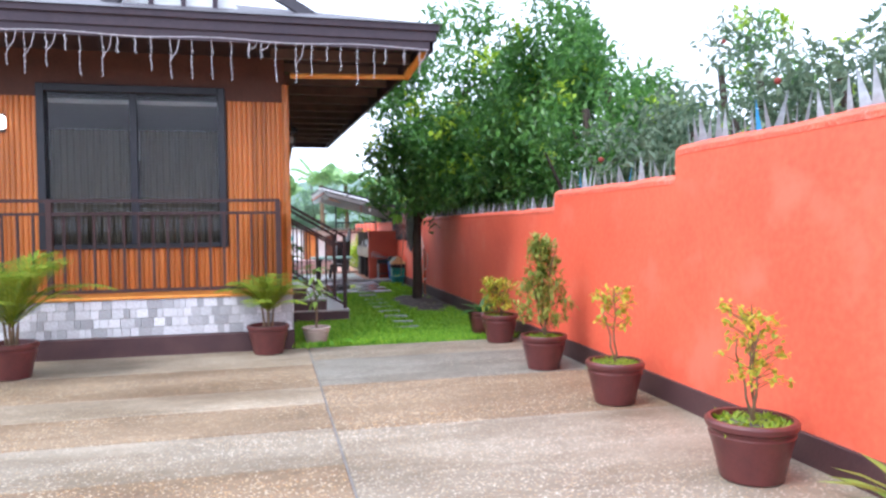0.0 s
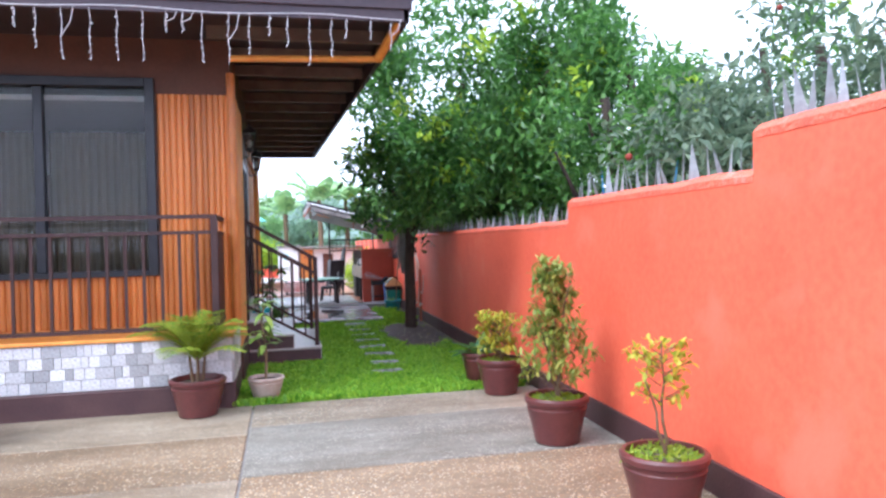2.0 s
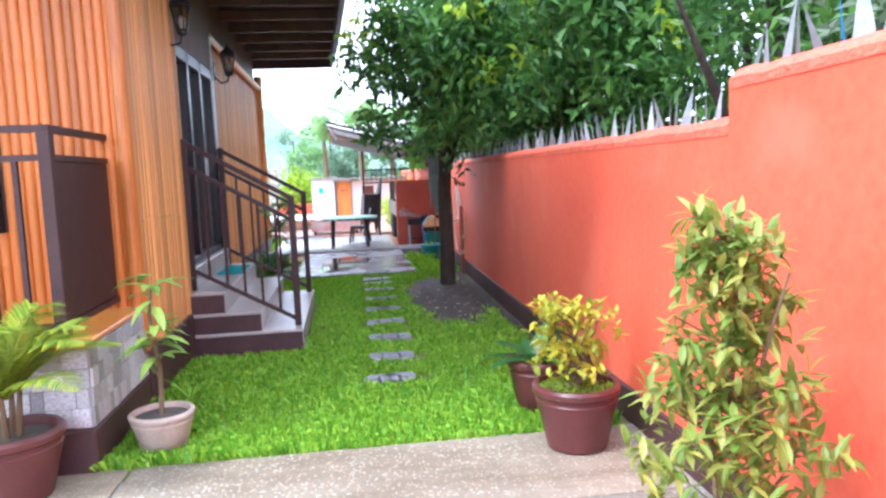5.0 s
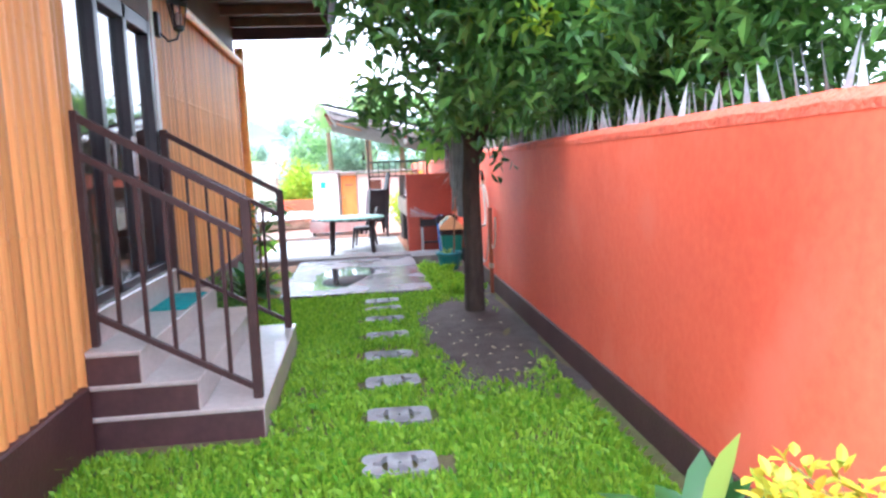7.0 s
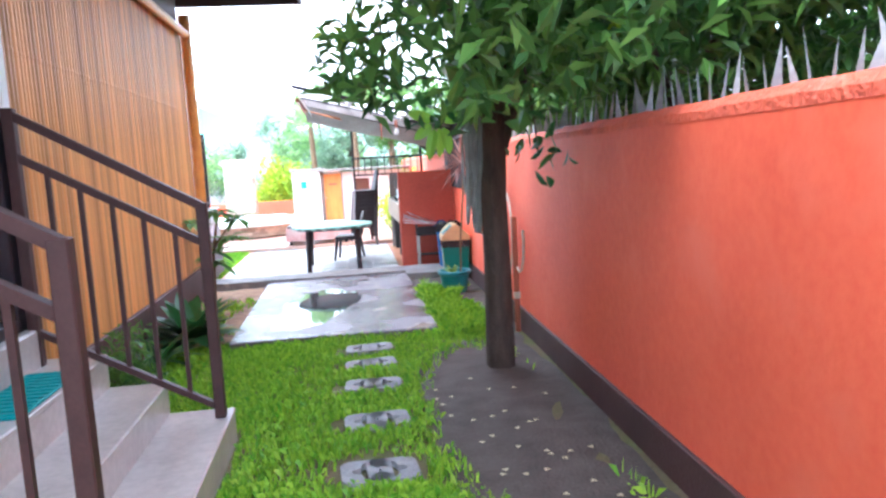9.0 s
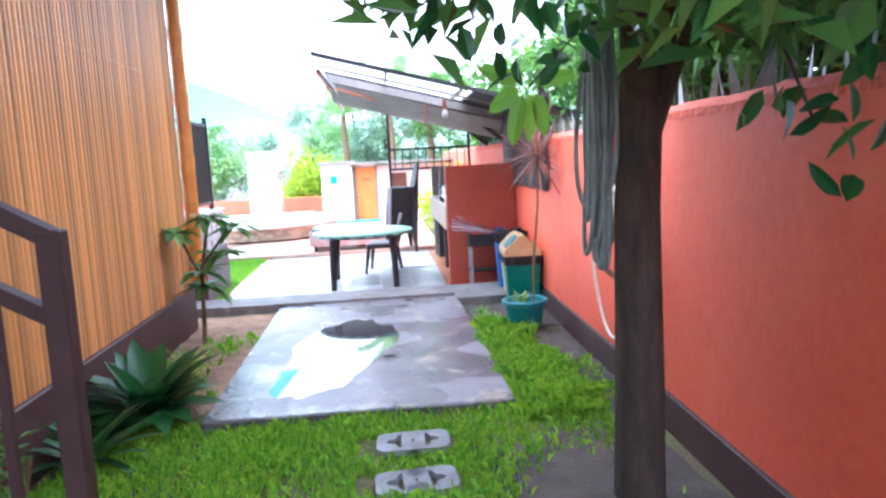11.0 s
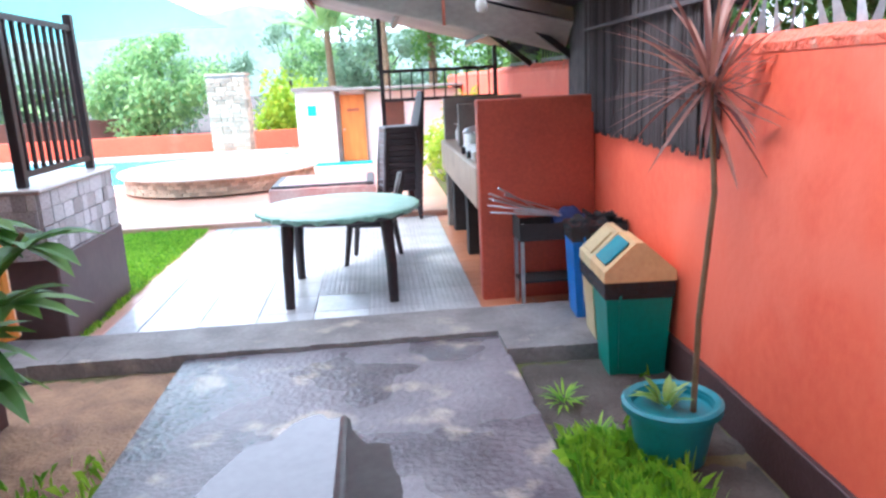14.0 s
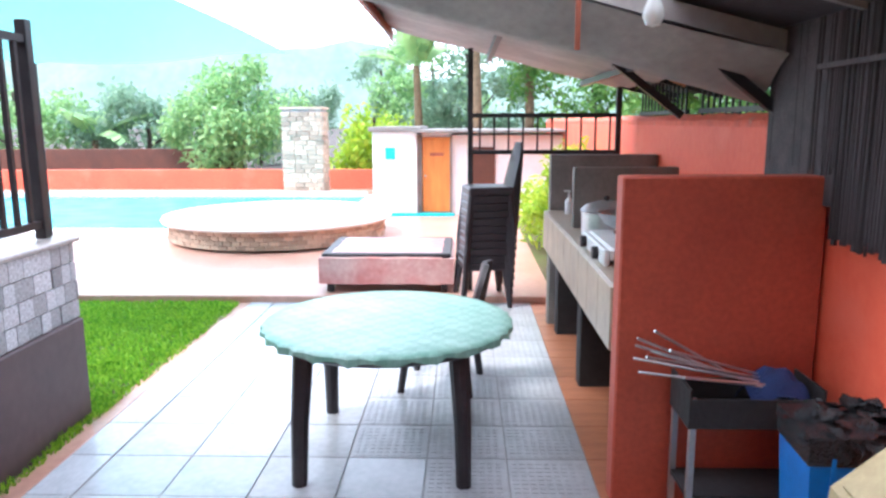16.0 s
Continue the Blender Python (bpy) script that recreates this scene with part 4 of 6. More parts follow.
def tree(name, label, at, limbs, r0, material, clumps, leaf, per, category="tree", extra=None):
    """Trunk with limbs (lists of points) and a crown of leaf clumps (centre, radius)."""
    t = thing(name, label, category, at)
    tr = G()
    for i, pts in enumerate(limbs):
        tr.tube(pts, r0 if i == 0 else r0 * 0.55, 9, r0 * (0.6 if i == 0 else 0.15))
    part("trunk", tr, M_bark, t, "", True)
    cr = G()
    for c, r in clumps:
        clump(cr, c, r, int(per * r * r * 4), leaf[0], leaf[1])
    part("crown", cr, material, t)
    if extra:
        ex = G()
        for c, r in R.sample(clumps, max(1, len(clumps) // 3)):
            clump(ex, Vector(c) + Vector((R.uniform(-0.3, 0.3), -r * 0.6, 0.25)), r * 0.4, int(per * r * r * 0.5), leaf[0], leaf[1])
        part("young_leaves", ex, extra, t, "bright yellow-green young leaves")
    return t


def crown(cx, cy, z0, z1, rx, ry, n, rr):
    out = []
    for _ in range(n):
        d = rdir()
        k = R.random() ** 0.33
        out.append(((cx + d.x * rx * k, cy + d.y * ry * k, (z0 + z1) / 2 + d.z * (z1 - z0) / 2 * k), R.uniform(*rr)))
    return out


# the tree beside the wall, leaning over the path
near = crown(4.3, 13.6, 2.25, 6.0, 2.3, 2.6, 44, (0.4, 0.75)) + crown(3.0, 13.9, 2.1, 3.4, 1.0, 1.3, 20, (0.28, 0.45)) + crown(3.5, 15.2, 2.05, 3.3, 0.8, 1.0, 16, (0.25, 0.4)) + [((2.15, 14.3, 2.2), 0.3), ((2.25, 14.9, 2.15), 0.25), ((2.95, 14.8, 2.05), 0.22)]
tree("shade_tree", "leafy shade tree with a bare trunk beside the orange wall", (0, 0, 0),
     [[(3.12, 15.45, -0.05), (3.13, 15.45, 0.6), (3.12, 15.42, 1.3), (3.15, 15.4, 2.0), (3.4, 15.0, 3.0), (4.0, 14.3, 4.4)], [(3.13, 15.4, 1.75), (2.9, 14.9, 2.3), (2.4, 14.2, 2.9)], [(3.3, 15.1, 2.6), (4.4, 13.0, 3.4), (4.8, 12.2, 4.2)], [(3.3, 15.1, 2.7), (4.5, 16, 3.8)], [(3.13, 15.43, 1.5), (3.22, 15.4, 1.75), (3.32, 15.3, 2.1), (3.6, 15.0, 3.0)]],
     0.115, M_leafdk, near, (0.15, 0.065), 260, extra=M_leaflt)
lowl = G()
for c, n in [((2.55, 14.75, 1.98), 12), ((3.1, 14.2, 1.72), 14), ((3.16, 14.2, 1.55), 9), ((2.7, 15.1, 1.9), 9), ((2.2, 14.6, 1.98), 10)]:
    for _ in range(n):
        lowl.leaf(Vector(c) + rdir() * 0.16, rdir(-0.7), rdir(0.8), R.uniform(0.09, 0.14), R.uniform(0.042, 0.06), 0.2, 3)
lowt = thing("hanging_branch", "low hanging branch of broad glossy green leaves", "branch")
part("leaves", lowl, M_broad, lowt)
part("twig", G().tube([(3.15, 15.3, 2.1), (3.2, 14.6, 2.05), (3.14, 14.2, 1.6)], 0.012, 6, 0.004).tube([(3.1, 15.3, 2.1), (2.6, 14.8, 2.12), (2.2, 14.55, 2.05)], 0.012, 6, 0.004), M_bark, lowt)
tip = thing("leaf_spray", "spray of large light green leaves hanging from the tree", "branch")
tg = G()
for p, d, s in [((2.80, 16.2, 1.86), (-0.25, 0, -1), 0.27), ((2.84, 16.22, 1.87), (0.05, 0.1, -1), 0.26), ((2.88, 16.24, 1.87), (0.25, 0.1, -0.95), 0.24), ((2.78, 16.2, 1.9), (-0.6, 0, -0.5), 0.2), ((2.86, 16.2, 1.92), (0.6, 0, 0.1), 0.24), ((2.8, 16.2, 1.93), (-0.6, 0, 0.2), 0.24)]:
    tg.leaf(p, d, (R.uniform(-0.6, 0.6), -1, 0.1), s, 0.095, 0.12, 5)
part("leaves", tg, M_spray, tip)
part("twig", G().tube([(3.12, 15.42, 2.1), (3.0, 15.9, 2.1), (2.84, 16.2, 1.9)], 0.006, 5), M_bark, tip)

# trees and shrubs behind the wall
fruit_me = G().lathe([(0.0, -0.035), (0.028, -0.02), (0.036, 0.0), (0.028, 0.022), (0.0, 0.036)], n=8).mesh("fruit", M_fruit, True)
for cx, cy, z0, z1, rx, ry, n, mt, ex, lf in [
    (4.75, 17.5, 1.5, 4.4, 0.9, 1.2, 28, M_leafdk, M_leafmd, (0.14, 0.06)),
    (5.2, 13.4, 1.2, 4.8, 1.2, 1.6, 28, M_leafdk, M_leaflt, (0.14, 0.06)),
    (5.6, 20.2, 1.2, 5.0, 1.3, 1.4, 26, M_leafmd, M_leaflt, (0.15, 0.065)),
    (6.6, 5.2, 0.9, 4.0, 1.4, 1.4, 24, M_leafgy, None, (0.14, 0.065)),
    (7.2, 9.4, 0.9, 4.3, 1.6, 1.5, 26, M_leafgy, M_leaflt, (0.14, 0.065)),
    (5.5, 5.9, 1.0, 3.3, 0.9, 1.1, 22, M_leafgy, None, (0.13, 0.06)),
    (5.6, 3.6, 0.9, 3.6, 1.3, 1.5, 16, M_leafgy, None, (0.13, 0.06)),
    (7.4, 6.6, 1.0, 4.9, 1.8, 1.8, 24, M_leafgy, None, (0.14, 0.06)),
    (6.2, 8.6, 0.9, 3.3, 1.5, 1.5, 20, M_leafgy, M_leaflt, (0.13, 0.06)),
    (5.6, 11.2, 1.0, 4.5, 1.4, 1.8, 24, M_leafdk, M_leaflt, (0.15, 0.065)),
    (8.2, 11.8, 1.0, 5.0, 2.0, 2.0, 24, M_leafmd, M_leaflt, (0.16, 0.07)),
    (5.8, 17.4, 1.2, 5.2, 1.7, 2.0, 24, M_leafdk, M_leafmd, (0.16, 0.07)),
    (4.75, 10.2, 1.2, 3.7, 0.9, 1.5, 24, M_leafdk, M_leaflt, (0.13, 0.055)),
    (4.9, 15.6, 1.2, 4.2, 1.0, 1.7, 30, M_leafdk, M_leafmd, (0.14, 0.06)),
    (4.8, 19.2, 1.2, 3.6, 0.9, 1.5, 26, M_leafdk, M_leafmd, (0.14, 0.06)),
    (4.8, 7.4, 1.0, 2.9, 0.9, 1.4, 20, M_leafgy, None, (0.12, 0.055)),
    (6.2, 21.5, 1.2, 4.6, 1.9, 2.2, 24, M_leafmd, M_leaflt, (0.16, 0.07)),
    (5.2, 26.5, 0.8, 3.9, 1.6, 1.8, 18, M_leafmd, M_leaflt, (0.16, 0.07))]:
    spots = crown(cx, cy, z0, z1, rx, ry, n, (0.4, 0.7))
    leafy = tree("tree", "leafy garden tree standing behind the orange wall", (0, 0, 0),
         [[(cx, cy, -0.03), (cx + 0.1, cy, (z0 + z1) / 2), (cx, cy + 0.1, z1 * 0.9)], [(cx, cy, z0), (cx - 0.9, cy - 0.5, z1 * 0.7)], [(cx, cy, z0 + 0.3), (cx + 0.8, cy + 0.6, z1 * 0.75)]],
         0.1, mt, spots, lf, 190, extra=ex)
    for c, r in (spots[:6] if mt is M_leafgy else []):
        part("fruit", fruit_me, None, leafy, "small red fruit").matrix_basis = pose(c[0] - r * 0.6, c[1] - r * 0.4, c[2])


def fan_plant(name, label, at, n, ln, w, material, rise=(0.5, 1.3), droop=0.5, h0=0.0, seg=3, category="plant"):
    """A rosette of long leaves from a short base."""
    t = thing(name, label, category, at)
    g = G()
    for k in range(n):
        if w > 0.05:
            g = G()
        a = k * 2.4 + R.uniform(-0.3, 0.3)
        e = R.uniform(*rise)
        g.leaf((0.02 * math.cos(a), 0.02 * math.sin(a), h0 + R.uniform(0, 0.05)), (math.cos(a) * math.cos(e), math.sin(a) * math.cos(e), math.sin(e)), (0, 0, 1), ln * R.uniform(0.7, 1.1), w, droop * R.uniform(0.6, 1.3), seg)
        if w > 0.05:
            part("leaf", g, material, t, "", True)
    if w <= 0.05:
        part("leaves", g, material, t)
    return t


def palm(at, n, ln, label):
    t = thing("potted_palm", label, "plant", at)
    st = G()
    for k in range(4):
        a = k * 1.6
        st.tube([(0.04 * math.cos(a), 0.04 * math.sin(a), -0.05), (0.07 * math.cos(a), 0.07 * math.sin(a), 0.25)], 0.02, 6, 0.012)
    part("stem", st, M_stem, t)
    for k in range(n):
        a, e = k * 2.4 + R.uniform(-0.3, 0.3), R.uniform(0.6, 1.42)
        L = ln * R.uniform(0.75, 1.1)
        g = G()
        pts = []
        for i in range(9):
            s = i / 8
            r = L * s * math.cos(e) * (1 + 0.3 * s)
            pts.append(Vector((r * math.cos(a), r * math.sin(a), 0.2 + L * s * math.sin(e) - L * 0.4 * s * s * s)))
        g.tube(pts, 0.006, 4, 0.002)
        for i in range(2, 33):
            s = i / 33
            q = pts[min(7, int(s * 8))].lerp(pts[min(8, int(s * 8) + 1)], s * 8 - int(s * 8))
            tang = (pts[min(8, int(s * 8) + 1)] - pts[min(7, int(s * 8))]).normalized()
            side = tang.cross(Vector((0, 0, 1))).normalized()
            for sg in (-1, 1):
                g.leaf(q, side * sg + tang * 0.7 + Vector((0, 0, 0.25)), (0, 0, 1), L * 0.34 * math.sin(math.pi * (0.12 + 0.85 * s)), 0.016, 0.35, 2)
        part("frond", g, M_palm, t)
    return t


def pot(at, r, h, material, label, moss=True):
    t = thing("plant_pot", label, "pot", at, "pots along the wall" if at[0] > 2 else "")
    part("body", G().lathe([(r * 0.66, 0), (r * 0.72, 0.01), (r * 0.86, h * 0.45), (r * 0.97, h * 0.72), (r * 0.99, h * 0.76), (r * 0.96, h * 0.78), (r * 0.98, h * 0.84), (r * 0.88, h * 0.84), (r * 0.7, h * 0.3)], n=32), material, t, "", True)
    part("rim", G().lathe([(r * 0.98, h * 0.84), (r * 1.05, h * 0.88), (r * 1.06, h * 0.96), (r * 1.0, h), (r * 0.92, h), (r * 0.89, h * 0.85)], n=32), material, t, "", True)
    part("soil", G().lathe([(r * 0.9, h * 0.86), (r * 0.5, h * 0.9), (0.0, h * 0.91)], n=24), M_darksoil, t)
    if moss:
        g = G()
        for _ in range(420):
            a, q = R.uniform(0, 6.28), r * 0.92 * R.random() ** 0.5
            g.leaf((q * math.cos(a), q * math.sin(a), h * 0.88), rdir(0.8), (0, 0, 1), R.uniform(0.03, 0.07), 0.02, 0.3, 1)
        part("moss", g, M_moss, t, "bright green ground cover")
    return t


def shrub(at, h, spread, n, material, leaf, label, taper=1.0, stems=3, z0=0.3):
    """A thin-stemmed potted shrub with leaf whorls along its twigs."""
    t = thing("potted_shrub", label, "shrub", at)
    st, lv = G(), G()
    for k in range(stems):
        a = k * 2.1 + R.uniform(0, 1)
        top = Vector((spread * 0.5 * math.cos(a) * (0 if k == 0 else 1), spread * 0.5 * math.sin(a) * (0 if k == 0 else 1), h * (1 if k == 0 else R.uniform(0.65, 0.9))))
        pts = [Vector((0.01 * k, 0, -0.03)).lerp(top, s / 6) + Vector((0.02 * math.sin(s * 2.0 + k), 0.02 * math.cos(s * 1.7), 0)) for s in range(7)]
        st.tube(pts, 0.011, 6, 0.004)
    for _ in range(n):
        z = h * (z0 + (1 - z0) * R.random())
        wd = spread * ((1.1 - taper * (z / h - z0) / (1 - z0)) if taper > 0 else 0.6 + 0.5 * z / h)
        a, q = R.uniform(0, 6.28), wd * R.random() ** 0.6
        c = Vector((q * math.cos(a), q * math.sin(a), z))
        if q > 0.1 and R.random() < 0.6:
            st.tube([(c.x * 0.1, c.y * 0.1, z - q * 0.5), c], 0.004, 4, 0.002)
        for _k in range(7):
            lv.leaf(c + rdir() * 0.02, rdir(0.15), (0, 0, 1), leaf[0] * R.uniform(0.7, 1.2), leaf[1], 0.25, 2)
    part("stem", st, M_stem, t)
    part("leaves", lv, material, t)
    return t


PL = "maroon glazed round plant pot standing by the wall"
for at, r in [((2.82, 3.78, 0), 0.255), ((2.90, 5.72, 0), 0.24), ((2.87, 7.32, 0), 0.24), ((2.98, 9.2, 0), 0.235)]:
    pot(at, r, 0.37, M_pot, PL)
shrub((2.82, 3.78, 0.34), 0.72, 0.2, 70, M_leafyel, (0.045, 0.022), "sparse golden-leaved shrub in a maroon pot", 0.2, 3, 0.35)
shrub((2.90, 5.72, 0.34), 0.66, 0.2, 40, M_leafyel, (0.055, 0.026), "sparse golden-leaved shrub in a maroon pot", -1, 2, 0.45)
shrub((2.87, 7.32, 0.34), 1.08, 0.34, 240, M_leafpod, (0.085, 0.024), "conical bronze-green podocarpus shrub in a maroon pot", 0.75, 3, 0.12)
shrub((2.98, 9.2, 0.34), 0.5, 0.24, 110, M_leafyel, (0.06, 0.028), "round golden shrub in a maroon pot", 0.2, 4, 0.25)
pot((2.95, 9.9, 0), 0.2, 0.34, M_pot, "small maroon plant pot half hidden behind another")
fan_plant("broadleaf_plant", "broad green-leaved plant with pale new leaf in pot", (2.95, 9.9, 0.28), 13, 0.32, 0.12, M_broad, (0.4, 1.2), 0.35)
fan_plant("pale_new_leaf", "upright pale cream new leaf of the broadleaf plant", (2.96, 9.9, 0.3), 1, 0.52, 0.11, M_broadlt, (1.4, 1.5), 0.15)
fan_plant("fern", "broad-leaved green fern growing by the wall foot", (3.22, 2.95, 0.0), 30, 0.5, 0.075, M_broadlt, (0.3, 1.1), 0.5)
pot((-0.04, 9.2, 0), 0.25, 0.36, M_pot, "maroon plant pot standing before the tiled plinth", False)
palm((-0.04, 9.2, 0.32), 20, 0.72, "small feathery areca palm in a maroon pot")
pot((-2.68, 8.45, 0), 0.25, 0.38, M_pot, "maroon plant pot standing on the patio", False)
palm((-2.68, 8.45, 0.34), 26, 1.2, "yellow-green areca palm in a maroon pot")
pot((0.58, 9.72, 0), 0.18, 0.24, M_whitepot, "cream clay pot standing at the lawn edge", False)
cr = thing("croton_plant", "slender croton with drooping yellow-green leaves", "plant", (0.58, 9.72, 0.2))
part("stem", G().tube([(0, 0, -0.03), (0.01, 0, 0.3), (-0.03, 0.01, 0.62), (0.0, 0, 0.8)], 0.016, 7, 0.008).tube([(0.0, 0, 0.25), (-0.1, 0, 0.5)], 0.01, 6), M_stem, cr)
g = G()
for k in range(34):
    a, z = k * 2.4, R.uniform(0.32, 0.86)
    g.leaf((0.0, 0, z), (math.cos(a), math.sin(a), R.uniform(-0.2, 0.9)), (0, 0, 1), R.uniform(0.16, 0.27), 0.06, 0.55, 3)
part("leaves", g, M_broadlt, cr)

# shrubs by the house side
fan_plant("spider_lily", "dark green broad-leaved lily clump beside the slab", (0.5, 17.0, 0.0), 64, 0.48, 0.165, M_broad, (0.35, 1.35), 0.4, seg=4)
fan_plant("spider_lily", "dark green broad-leaved lily clump beside the slab", (0.38, 16.3, 0.0), 26, 0.42, 0.06, M_broad, (0.4, 1.3), 0.5, seg=3)
g = G()
for c in crown(0.5, 15.0, 0.1, 0.6, 0.3, 0.8, 12, (0.12, 0.2)):
    clump(g, c[0], c[1], 60, 0.09, 0.02, 0.5)
bt = thing("house_side_bush", "low leafy bush growing along the house wall", "shrub")
part("leaves", g, M_leafmd, bt)
part("stems", G().tube([(0.5, 15.0, -0.03), (0.55, 15.1, 0.4)], 0.012, 5).tube([(0.45, 14.7, -0.03), (0.4, 14.6, 0.4)], 0.012, 5).tube([(0.45, 15.4, -0.03), (0.5, 15.5, 0.4)], 0.012, 5), M_stem, bt)
for (x, y, ln) in [(0.45, 18.1, 0.22), (0.6, 17.5, 0.2), (0.35, 17.3, 0.2), (3.0, 18.9, 0.09), (2.95, 19.3, 0.1), (0.1, 11.5, 0.25), (0.55, 10.6, 0.2)]:
    fan_plant("grass_tuft", "tuft of long pale green grass in soil", (x, y, 0), 30, ln, 0.014, M_grass, (0.4, 1.4), 0.6, category="grass")
fr = thing("frangipani_plant", "young frangipani with long dark leaves by the house", "plant", (0.38, 18.95, 0))
fr.matrix_basis = fr.matrix_basis @ Matrix.Diagonal((1.15, 1.15, 1.3, 1))
part("stem", G().tube([(0, 0, -0.03), (0.03, 0, 0.5), (0.1, 0.02, 0.85)], 0.02, 7, 0.012).tube([(0.03, 0, 0.45), (-0.12, -0.05, 0.8)], 0.014, 6, 0.01).tube([(0.04, 0, 0.55), (0.3, -0.02, 0.85)], 0.012, 6, 0.008), M_stem, fr)
g = G()
for c in [(0.1, 0.02, 0.87), (-0.14, -0.05, 0.78), (0.3, -0.02, 0.8), (0.18, 0, 0.62), (0.03, 0, 0.5), (0.05, 0, 0.4)]:
    for k in range(15):
        a = k * 2.4
        g.leaf(c, (math.cos(a), math.sin(a), R.uniform(-0.2, 0.7)), (0, 0, 1), R.uniform(0.16, 0.27), 0.08, 0.4, 3)
part("leaves", g, M_leafmd, fr)
pet = G()
for k in range(38):
    x, y = R.uniform(2.45, 3.3), R.uniform(12.8, 15.6)
    for q in range(3):
        pet.leaf((x, y, 0.03), (math.cos(q * 2.1 + k), math.sin(q * 2.1 + k), 0.25), (0, 0, 1), 0.02, 0.018, 0.1, 2)
tagged(part("fallen_flowers", pet, M_petal), "pale fallen flowers scattered on bare soil", "flowers", "", "stuff")

# ---- by the wall: pot, bins, grill, hose ----
bp = thing("teal_pot", "teal plastic pot with weeds by the wall", "pot", (3.27, 18.75, 0))
part("body", G().lathe([(0.14, 0), (0.175, 0.2), (0.18, 0.24), (0.165, 0.24), (0.13, 0.05)], n=32), M_bluepot, bp, "", True)
part("rim", G().lathe([(0.178, 0.215), (0.205, 0.225), (0.208, 0.255), (0.195, 0.265), (0.17, 0.255), (0.165, 0.22)], n=32), M_bluepot, bp, "", True)
part("soil", G().lathe([(0.165, 0.2), (0, 0.21)], n=20), M_darksoil, bp)
fan_plant("weed", "small bright weed growing in the teal pot", (3.25, 18.77, 0.2), 18, 0.13, 0.04, M_broadlt, (0.4, 1.4), 0.3)
dp = thing("dracaena_plant", "tall thin dracaena with a reddish spiky head", "plant", (3.34, 18.7, 0.22))
part("stem", G().tube([(0, 0, -0.03), (0.02, 0.02, 0.4), (0.08, 0.05, 0.9), (0.12, 0.2, 1.3)], 0.013, 7, 0.011), M_stem, dp)
g = G()
for k in range(75):
    e = R.uniform(-0.9, 1.45)
    a = k * 2.4
    g.leaf((0.12, 0.2, 1.3 + R.uniform(-0.06, 0.1)), (math.cos(a) * math.cos(e), math.sin(a) * math.cos(e), math.sin(e)), (0, 0, 1), R.uniform(0.32, 0.5), 0.022, R.uniform(0.0, 0.2), 3)
part("leaves", g, M_red, dp)


def tapered(w0, d0, w1, d1, h, z=0.0):
    v = [(-w0, -d0, z), (w0, -d0, z), (w0, d0, z), (-w0, d0, z), (-w1, -d1, z + h), (w1, -d1, z + h), (w1, d1, z + h), (-w1, d1, z + h)]
    return v, [(3, 2, 1, 0), (4, 5, 6, 7), (0, 1, 5, 4), (1, 2, 6, 5), (2, 3, 7, 6), (3, 0, 4, 7)]


def bin_(at, body, lid, label, rz=0, w=0.2, d=0.15, h=0.52, flap=None):
    t = thing("waste_bin", label, "bin", at, "waste bins beside the wall", rz)
    part("body", G().add(*tapered(w * 0.82, d * 0.82, w, d, h)).box((-w * 0.6, -d - 0.004, h * 0.1), (-w * 0.52, -d * 0.85, h * 0.95)), body, t)
    part("liner", G().add(*tapered(w * 1.02, d * 1.02, w * 1.05, d * 1.05, 0.1, h - 0.06)), M_bag, t, "black bin bag folded over the edge")
    if lid:
        v = [(-w * 1.06, -d * 1.08, h + 0.035), (w * 1.06, -d * 1.08, h + 0.035), (w * 1.06, d * 1.08, h + 0.035), (-w * 1.06, d * 1.08, h + 0.035),
             (-w * 1.04, -d * 1.06, h + 0.09), (w * 1.04, -d * 1.06, h + 0.09), (w * 1.04, d * 1.06, h + 0.09), (-w * 1.04, d * 1.06, h + 0.09),
             (-w * 0.12, -d * 0.98, h + 0.24), (w * 0.12, -d * 0.98, h + 0.24), (w * 0.12, d * 0.98, h + 0.24), (-w * 0.12, d * 0.98, h + 0.24)]
        lb = part("lid", G().add(v, [(3, 2, 1, 0), (0, 1, 5, 4), (1, 2, 6, 5), (2, 3, 7, 6), (3, 0, 4, 7), (4, 5, 9, 8), (5, 6, 10, 9), (6, 7, 11, 10), (7, 4, 8, 11), (8, 9, 10, 11)]), lid, t, "pitched lid with a swing flap")
        s = math.atan2(0.15, w * 0.92)
        fl = part("flap", G().box((-0.085, -d * 0.7, 0), (0.085, d * 0.7, 0.012), 0.004), flap or lid, lb)
        fl.matrix_basis = pose(-w * 0.58, 0, h + 0.17, 0, -math.degrees(s), 0)
    else:
        g = G()
        for k in range(90):
            g.leaf((R.uniform(-w, w), R.uniform(-d, d), h + R.uniform(0, 0.04)), rdir(0.5), (0, 0, 1), 0.06, 0.07, 0.3, 2)
        part("rubbish_bag", g, M_bag, t, "crumpled black bag")
    return t


